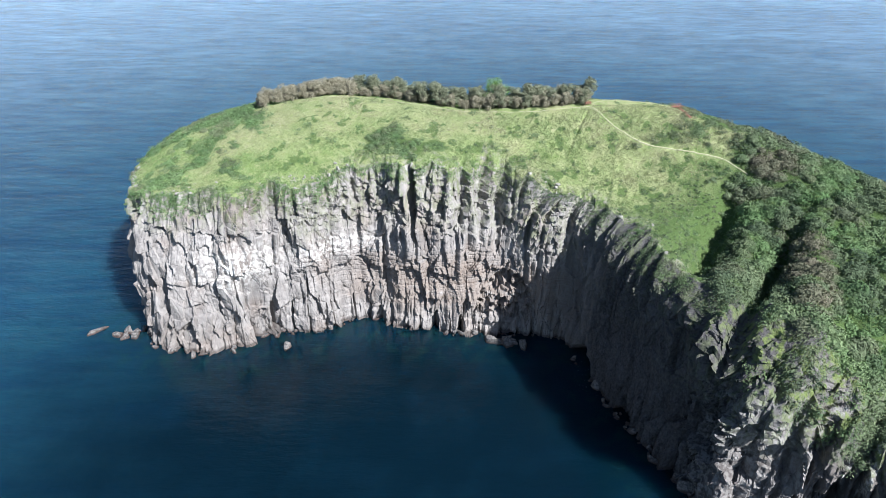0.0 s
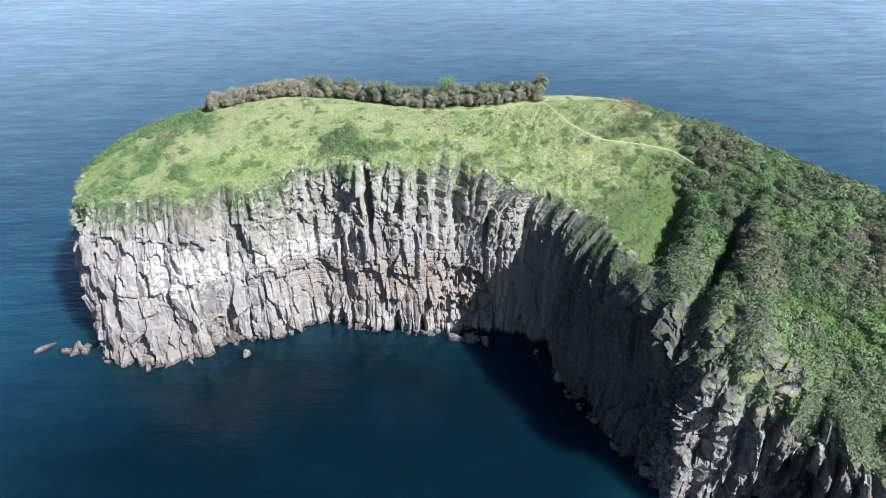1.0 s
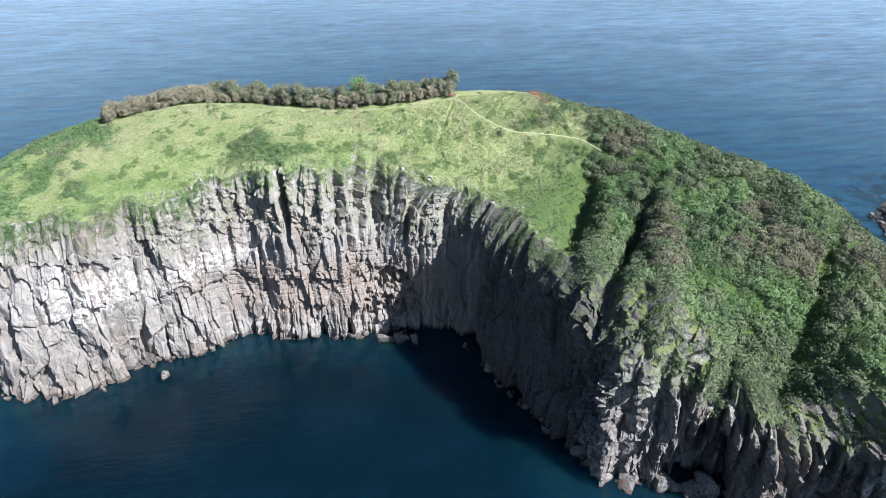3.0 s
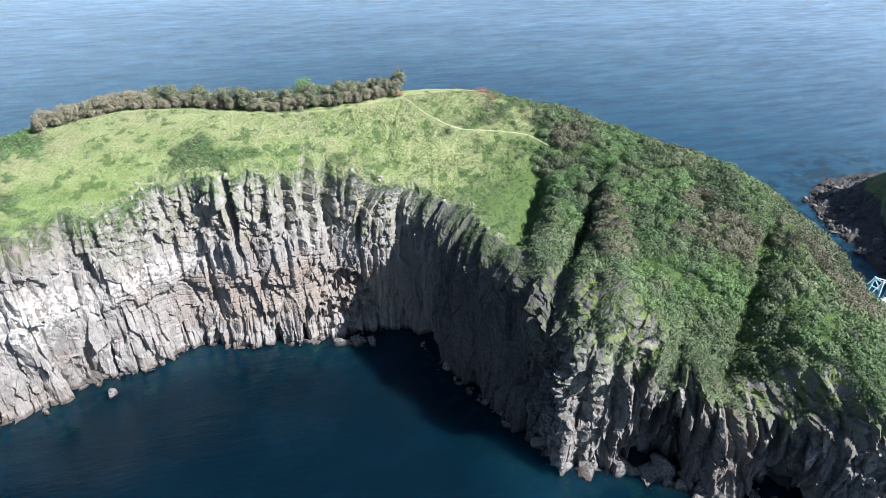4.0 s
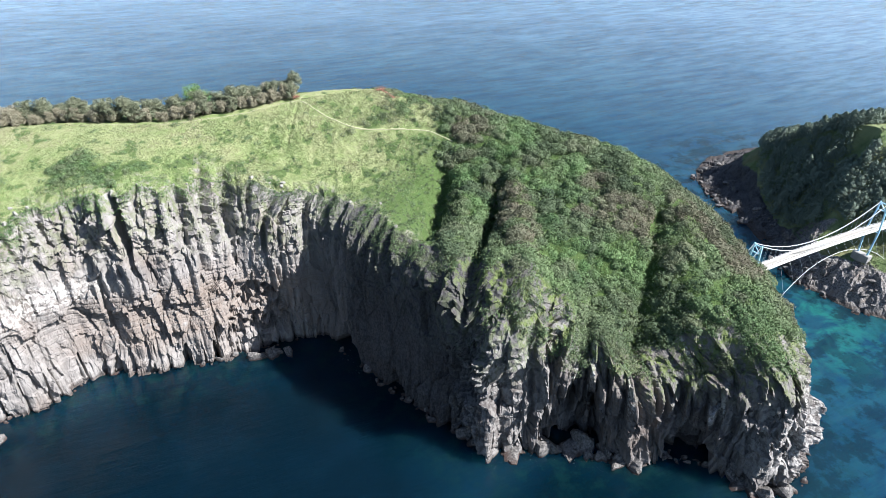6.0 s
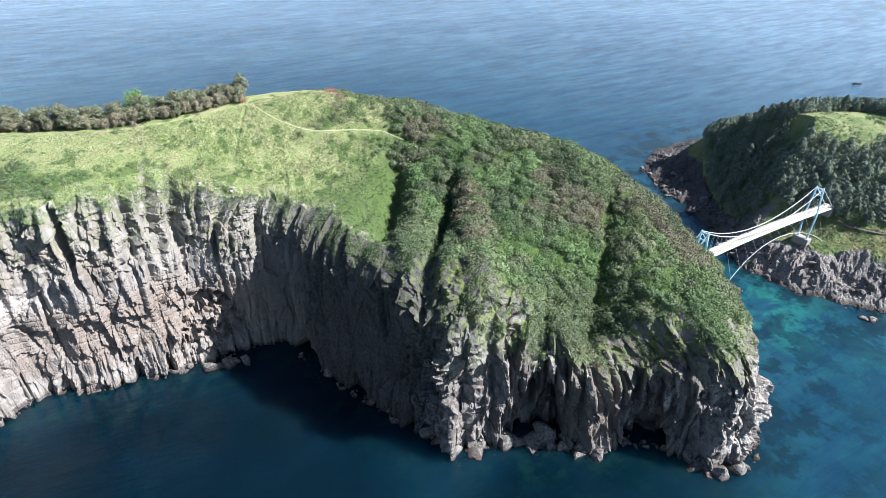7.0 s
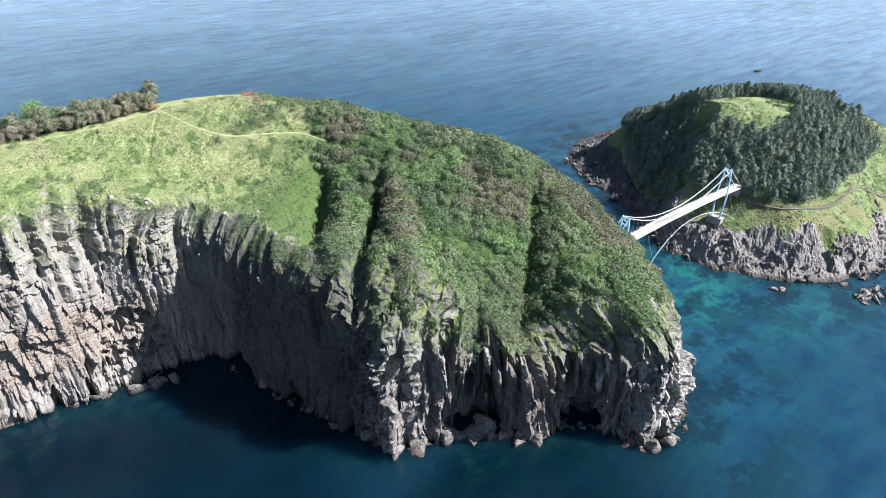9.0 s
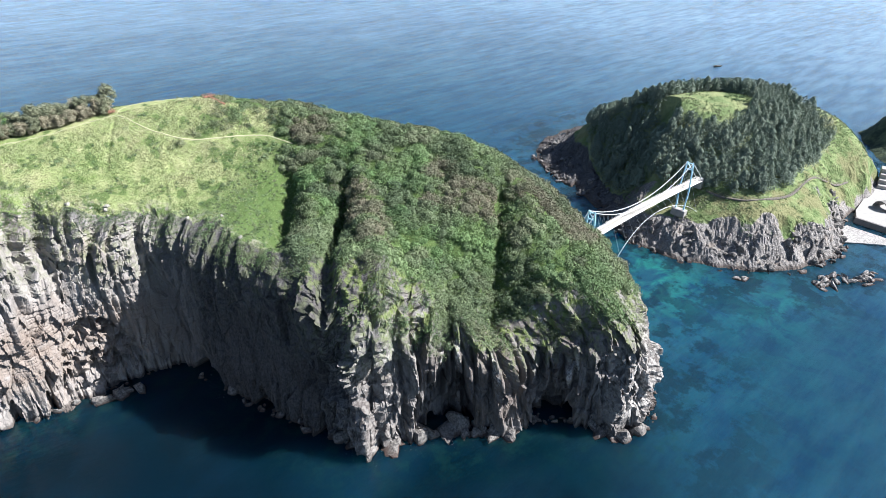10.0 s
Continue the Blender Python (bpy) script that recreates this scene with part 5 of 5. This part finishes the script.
# ---- shore rocks ----
def boulder(name, x, y, z, sx, sy, sz, seed, label, rock):
    """A broken, faceted rock."""
    bm = bmesh.new()
    bmesh.ops.create_icosphere(bm, subdivisions=4, radius=1.0)
    rnd = random.Random(seed)
    planes = []
    for _ in range(10):
        n = Vector((rnd.gauss(0, 1), rnd.gauss(0, 1), rnd.gauss(0, 0.8))).normalized()
        planes.append((n, rnd.uniform(0.38, 0.85)))
    for v in bm.verts:
        d = v.co.normalized()
        k = min([c / d.dot(n) for n, c in planes if d.dot(n) > 0.05] + [1.15])
        k *= 1 + 0.05 * noise.noise(d * 3.1 + Vector((0, 0, seed))) + 0.05 * noise.noise(d * 9 + Vector((seed, 0, 0)))
        v.co = Vector((d.x * sx, d.y * sy, d.z * sz)) * k
    me = bpy.data.meshes.new(name)
    bm.to_mesh(me)
    bm.free()
    me.materials.append(rock)
    ob = tagged(new(name, me), label, "rock", "shore rocks")
    ob.matrix_basis = pose(x, y, z, 0, 0, seed * 47)
    return ob


BOULDER_ROCK = Nodes("boulder_rock", 0.9, 0.25)
_f = BOULDER_ROCK.noise(1.1, 6, 0.65)
_c = BOULDER_ROCK.mix(BOULDER_ROCK.ramp(_f, 0.35, 0.65), (0.062, 0.059, 0.057), (0.20, 0.188, 0.174))
_z = BOULDER_ROCK.math("ADD", BOULDER_ROCK.height(), BOULDER_ROCK.math("MULTIPLY", BOULDER_ROCK.noise(0.6, 3), -2.0))
BOULDER_ROCK = BOULDER_ROCK.color(BOULDER_ROCK.mix(BOULDER_ROCK.ramp(_z, 0.6, -0.8), _c, (0.05, 0.035, 0.03))).bump(_f, 0.8, 0.4).m

ROCKS = [(-185, 243, 7, 4, 3.0), (-81, 230, 5, 4, 3.4), (86, 160, 4, 3, 3)]
for n, (x, y, sx, sy, sz) in enumerate(ROCKS):
    boulder("shore_rock", x, y, -0.1 * sz, sx * 0.72, sy * 0.72, sz * 0.72, n + 1, "broken grey-brown rock at the waterline", BOULDER_ROCK)

# rocks tumbled along the foot of the cliffs
rnd = random.Random(77)
front_n = int(np.searchsorted(U, front_end))
for k in range(46):
    i = int(rnd.triangular(0, front_n - 1, front_n * 0.72))
    out = rnd.uniform(-1.0, 2.5)
    s = rnd.uniform(0.7, 1.9)
    x, y = SH[i] + OUT[i] * out
    boulder("shore_rock", x, y, -0.15 * s, s * rnd.uniform(0.9, 1.6), s, s * rnd.uniform(0.7, 1.2), 101 + k, "small wet boulder at the foot of the cliff", BOULDER_ROCK)
for k in range(40):
    i = rnd.randrange(40, 150)
    x, y = HEAD_SHORE_C[i]
    s = rnd.uniform(0.9, 2.8)
    boulder("shore_rock", x + rnd.uniform(-4, 4), y + rnd.uniform(-5, 2), -0.1 * s, s * rnd.uniform(0.9, 1.6), s, s * rnd.uniform(0.7, 1.1), 201 + k,
            "dark boulder on the headland shore", BOULDER_ROCK)


def rubble(name, places, sizes, seed, label, rock=None):
    """Loose broken stones heaped along a shore, as one sheet of stones."""
    rng = np.random.default_rng(seed)
    bm = bmesh.new()
    bmesh.ops.create_icosphere(bm, subdivisions=2, radius=1.0)
    ball = np.array([v.co[:] for v in bm.verts])
    tri = np.array([[v.index for v in f.verts] for f in bm.faces])
    bm.free()
    shapes = []
    for _ in range(10):
        nn = rng.normal(size=(8, 3))
        nn /= np.linalg.norm(nn, axis=1, keepdims=True)
        dots = np.maximum(ball @ nn.T, 0.05)
        shapes.append(ball * np.minimum((rng.uniform(0.35, 0.8, 8) / dots).min(1), 1.25)[:, None])
    vs, fs = [], []
    for n, (p, s) in enumerate(zip(places, sizes)):
        a = rng.uniform(0, 2 * np.pi)
        q = shapes[n % 10] * s * rng.uniform(0.6, 1.7, 3)
        q = np.stack([q[:, 0] * np.cos(a) - q[:, 1] * np.sin(a), q[:, 0] * np.sin(a) + q[:, 1] * np.cos(a), q[:, 2]], -1)
        vs.append(q + p)
        fs.append(tri + n * len(ball))
    tagged(new(name, raw_mesh(name, np.concatenate(vs), np.concatenate(fs), rock or BOULDER_ROCK, smooth_faces=False)), label, "rocks", kind="stuff")


def shore_rubble():
    rng = np.random.default_rng(31)
    i = rng.integers(0, front_n, 420)
    want = 0.25 + 0.75 * smooth(14, 15.5, ST[i])
    i = i[rng.random(420) < want]
    s = 0.5 + 1.6 * rng.random(len(i)) ** 2
    p = SH[i] + OUT[i] * rng.uniform(-2.5, 2.0, len(i))[:, None]
    rubble("shore_rubble", np.c_[p, 0.1 * s + rng.uniform(-0.3, 0.6, len(i))], s, 5, "broken rocks heaped along the foot of the cliff")
    x, y = rng.uniform(325, 470, 5200), rng.uniform(60, 300, 5200)
    z, d = head_ground(x, y)
    keep = (d > -3) & (d < 16) & (rng.random(5200) < smooth(0.4, 0.6, fbm(x * 0.08, y * 0.08, 55, 3)))
    s = (0.5 + 1.9 * rng.random(5200) ** 2.2)[keep]
    rubble("headland_rubble", np.stack([x, y, np.maximum(z, 0)], -1)[keep] + np.c_[0 * s, 0 * s, 0.2 * s], s, 6, "broken dark rocks heaped along the headland shore")


shore_rubble()


def rim_rocks():
    """Pale stones that break through the turf along the edge."""
    rng = np.random.default_rng(41)
    c = rng.integers(0, front_n, 1500)
    r = (rng.random(1500) ** 1.7 * 14).astype(int)
    p = TOP[r, c]
    keep = rng.random(1500) < 0.45 * smooth(0.38, 0.6, fbm(U[c] * 0.08, r * 0.2, 63, 3)) * (1 - 0.9 * smooth(10, 12, ST[c]))
    s = (0.3 + 0.9 * rng.random(1500) ** 2)[keep]
    rubble("rim_rocks", p[keep], s, 8, "pale weathered stones along the cliff edge", RIM_STONE)


RIM_STONE = Nodes("rim_stone", 0.9, 0.2)
RIM_STONE = RIM_STONE.color(RIM_STONE.mix(RIM_STONE.noise(1.5, 5, 0.6), (0.17, 0.165, 0.14), (0.30, 0.29, 0.26))).m
rim_rocks()

# ---- viewing deck, harbour ----
TIMBER = Nodes("red_brown_timber", 0.8, 0.2)
TIMBER = TIMBER.color(TIMBER.mix(TIMBER.noise(1.5, 5, 0.6), (0.16, 0.075, 0.05), (0.27, 0.14, 0.10))).m


def viewing_deck(x, y, turn, long, wide, steps, label):
    """A timber platform with plank floor, posts and rails, and steps down from it."""
    deck = tagged(new("viewing_deck"), label, "deck")
    z = 0.9
    for n in range(int(long / 0.5)):
        bm = bmesh.new()
        box(bm, (0.46, wide, 0.1), pose(-long / 2 + 0.25 + n * 0.5, 0, z), 0.01)
        part("plank", bm, TIMBER, deck)
    spots = [(-long / 2 + long * i / 4, s * wide / 2) for i in range(5) for s in (-1, 1)]
    for px, py in spots:
        bm = bmesh.new()
        box(bm, (0.14, 0.14, 3.2), pose(px, py, z - 0.5), 0.01)
        part("post", bm, TIMBER, deck)
    for s in (-1, 1):
        for h in (0.55, 1.05):
            bm = bmesh.new()
            beam(bm, (-long / 2, s * wide / 2, z + h), (long / 2, s * wide / 2, z + h), 0.08, 0.1)
            part("rail", bm, TIMBER, deck)
    for n in range(steps):
        bm = bmesh.new()
        box(bm, (1.5, 0.32, 0.16), pose(0.4, -wide / 2 - 0.2 - n * 0.55, top_z(x, y - n * 0.55) - top_z(x, y) + max(0.55 - n * 0.05, 0.3)), 0.01)
        part("step", bm, TIMBER, deck)
    deck.matrix_basis = pose(x, y, top_z(x, y), 0, 0, turn)
    return deck


viewing_deck(125, 304.5, 8, 5.5, 3.0, 24, "red-brown timber viewing deck with steps at the ridge top")
viewing_deck(78.5, 310.5, 20, 4.0, 2.2, 0, "small red-brown timber rest platform beside the path fork")


def slab(bm, outline, low, high):
    """An upright prism over an outline."""
    a = [bm.verts.new((x, y, low)) for x, y in outline]
    b = [bm.verts.new((x, y, high)) for x, y in outline]
    bm.faces.new(a[::-1])
    bm.faces.new(b)
    for n in range(len(a)):
        m = (n + 1) % len(a)
        bm.faces.new((a[n], a[m], b[m], b[n]))
    bmesh.ops.recalc_face_normals(bm, faces=bm.faces)


def harbour():
    quay = tagged(new("quay"), "pale concrete quay with stepped terraces and seawall at the headland foot", "quay")
    bm = bmesh.new()
    slab(bm, [(466, 72), (466, 51), (552, 47), (552, 88), (510, 80), (480, 77)], -3.0, 3.2)
    part("platform", bm, CONCRETE, quay, "pale concrete platform")
    bm = bmesh.new()
    slab(bm, [(464.5, 73), (464.5, 49.6), (552, 45.6), (552, 47), (466, 51), (466, 72)], -3.0, 4.2)
    part("seawall", bm, SEAWALL, quay, "dark stained concrete seawall")
    for n in range(4):
        bm = bmesh.new()
        box(bm, (12 - 1.5 * n, 6, 3.2), pose(538 + 3.0 * n, 78 + 1.0 * n, 4.2 + 3.0 * n, 0, 0, 16), 0.15)
        part("terrace", bm, CONCRETE, quay, "stepped concrete terrace")
    bm = bmesh.new()
    for a, b in zip(range(0, 180, 15), range(15, 181, 15)):
        c, d = math.radians(a), math.radians(b)
        beam(bm, (6 * math.cos(c), 0, 6 * math.sin(c)), (6 * math.cos(d), 0, 6 * math.sin(d)), 9.0, 0.6)
    for v in bm.verts:
        v.co = pose(497, 64, 3.0, 0, 0, 60) @ v.co
    part("tunnel_mouth", bm, SEAWALL, quay, "dark round tunnel mouth")


SEAWALL = Nodes("stained_concrete", 0.9, 0.2)
SEAWALL = SEAWALL.color(SEAWALL.mix(SEAWALL.noise(0.3, 6, 0.6), (0.10, 0.095, 0.09), (0.24, 0.23, 0.22))).m
harbour()
bm = bmesh.new()
PEBBLE = Nodes("pebbles", 0.9, 0.2)
PEBBLE = PEBBLE.color(PEBBLE.mix(PEBBLE.cells(1.2, None, "F1", "Color"), (0.14, 0.135, 0.13), (0.38, 0.37, 0.35))).bump(PEBBLE.cells(1.2), 0.8, 0.3).m
slab(bm, [(428, 69), (436, 60), (446, 48), (456, 46), (456, 74), (446, 77)], -2.0, 0.7)
beach = part("beach", bm, PEBBLE, None)
tagged(beach, "pale pebble beach beside the seawall", "beach", kind="structure")


# scrub green darkened so that the hill's shade sits in the colour
COAST = Nodes("shaded_coast_scrub", 0.95, 0.1)
COAST = COAST.color(COAST.mix(COAST.ramp(COAST.noise(0.12, 6, 0.65), 0.35, 0.65), (0.028, 0.042, 0.030), (0.085, 0.105, 0.062))).bump(COAST.noise(0.4, 5), 0.8, 1.0).m


def coast_hill():
    """The flank of the main coast behind the harbour."""
    x, y = np.meshgrid(np.arange(552, 760, 2.0), np.arange(20, 190, 2.0))
    n = fbm(x * 0.03, y * 0.03, 5, 4) - 0.5
    away = smooth(1.0, 0.25, np.hypot((x - 690) / 100, (y - 82) / 58) + 0.3 * n)
    gap, ident = columns(y + 0.4 * x + 14 * n, 9.0, 17)
    z = -3 + 40 * away + 5 * (fbm(x * 0.12, y * 0.12, 9, 4) - 0.5) * away - 2.5 * np.exp(-gap / 1.2) * away
    me = grid_mesh("coast_hill", np.stack([x, y, z], -1), COAST)
    me.polygons.foreach_set("use_smooth", np.zeros(len(me.polygons), bool))
    tagged(new("coast_hill", me), "dark shaded green coastal hill beyond the harbour", "hill", kind="structure")


coast_hill()


def skerry(spots, seed, label, rock):
    """A low reef of jagged, tilted blocks that stand close together."""
    rng = random.Random(seed)
    ob = tagged(new("skerry"), label, "rock", "shore rocks")
    for x, y, s in spots:
        bm = bmesh.new()
        bmesh.ops.create_icosphere(bm, subdivisions=3, radius=1.0)
        planes = [(Vector((rng.gauss(0, 1), rng.gauss(0, 1), rng.gauss(0, 0.7))).normalized(), rng.uniform(0.28, 0.65)) for _ in range(8)]
        m = pose(x, y, -0.1 * s, rng.uniform(-18, 18), rng.uniform(-18, 18), rng.uniform(0, 180)) @ Matrix.Diagonal((s * rng.uniform(1.0, 1.7), s * rng.uniform(0.8, 1.2), s * rng.uniform(0.7, 1.1), 1))
        for v in bm.verts:
            d = v.co.normalized()
            k = min([c / d.dot(n) for n, c in planes if d.dot(n) > 0.05] + [1.2]) * (1 + 0.05 * noise.noise(d * 5 + Vector((x, y, 0))))
            v.co = m @ (d * k)
        part("block", bm, rock, ob)


SHORE_STONE = Nodes("shore_stone", 0.9, 0.25)
_f = SHORE_STONE.noise(0.9, 7, 0.7)
_c = SHORE_STONE.mix(SHORE_STONE.ramp(_f, 0.35, 0.62), (0.05, 0.048, 0.048), (0.30, 0.285, 0.265))
_z = SHORE_STONE.math("ADD", SHORE_STONE.height(), SHORE_STONE.math("MULTIPLY", SHORE_STONE.noise(0.6, 3), -2.0))
SHORE_STONE = SHORE_STONE.color(SHORE_STONE.mix(SHORE_STONE.ramp(_z, 0.4, -0.8), _c, (0.05, 0.035, 0.03))).bump(_f, 0.9, 0.5).m
rnd = random.Random(3)
skerry([(364 + 38 * f + rnd.uniform(-3, 3), 54 - 9 * f + rnd.uniform(-5, 5) + 5 * math.sin(6 * f), rnd.uniform(1.3, 3.4)) for f in [n / 43 for n in range(44)]], 4,
       "jagged pale grey reef off the headland shore", SHORE_STONE)
skerry([(340 + rnd.uniform(-4, 4), 92 + rnd.uniform(-3, 3), rnd.uniform(1.2, 2.4)) for n in range(7)], 5, "small jagged reef at the headland foot", SHORE_STONE)
skerry([(-163 - 9 * f + rnd.uniform(-2, 2), 240 + rnd.uniform(-3, 3), rnd.uniform(2.0, 4.6) * (1.1 - 0.5 * f)) for f in [n / 9 for n in range(10)]], 6, "rusty grey reef at the foot of the west cliff", BOULDER_ROCK)



def foot_rocks(ax, ay, bx, by, count, small, large, seed, label):
    """A row of blocks fallen against the foot of the cliff."""
    rng = random.Random(seed)
    skerry([(ax + (bx - ax) * f + rng.uniform(-2.5, 2.5), ay + (by - ay) * f + rng.uniform(-2.5, 2.5), rng.uniform(small, large)) for f in [n / (count - 1) for n in range(count)]], seed, label, BOULDER_ROCK)


foot_rocks(95, 150, 113, 131, 11, 3.2, 5.8, 21, "angular dark boulders heaped under the shaded cliff")
foot_rocks(115, 128, 139, 115, 11, 3.0, 6.5, 22, "broken grey boulders before the sea cave")
foot_rocks(141, 111, 153, 105, 9, 3.0, 6.0, 23, "jagged grey-brown boulders at the cliff foot")
foot_rocks(179, 79, 190, 69, 7, 3.8, 6.5, 24, "large pale flat blocks at the tip of the arm")
foot_rocks(193, 69, 218, 86, 9, 3.2, 6.0, 25, "pale weathered blocks at the tip of the arm")
foot_rocks(22, 238, 39, 231, 10, 2.5, 5.0, 26, "brown rubble fallen below the overhang")
foot_rocks(-122, 224, -160, 250, 14, 1.4, 2.8, 27, "low reddish rocks at the foot of the west cliff")


def boat():
    b = tagged(new("boat"), "small dark fishing boat far out on the sea", "boat")
    bm = bmesh.new()
    for n, (sx, w, h) in enumerate(((-5, 1.4, 1.2), (-2, 1.7, 1.1), (2, 1.5, 1.3), (5.5, 0.15, 1.9))):
        ring = [bm.verts.new(v) for v in ((sx, -w, h), (sx, -w * 0.6, -0.3), (sx, w * 0.6, -0.3), (sx, w, h))]
        if n:
            for a in range(3):
                bm.faces.new((old[a], old[a + 1], ring[a + 1], ring[a]))
            bm.faces.new((old[3], old[0], ring[0], ring[3]))
        else:
            bm.faces.new(ring)
        old = ring
    part("hull", bm, BARK, b)
    bm = bmesh.new()
    box(bm, (2.6, 1.8, 1.0), pose(-2.2, 0, 1.6), 0.15)
    part("cabin", bm, BARK, b)
    b.matrix_basis = pose(803, 343, 0.1, 0, 0, -35)


boat()
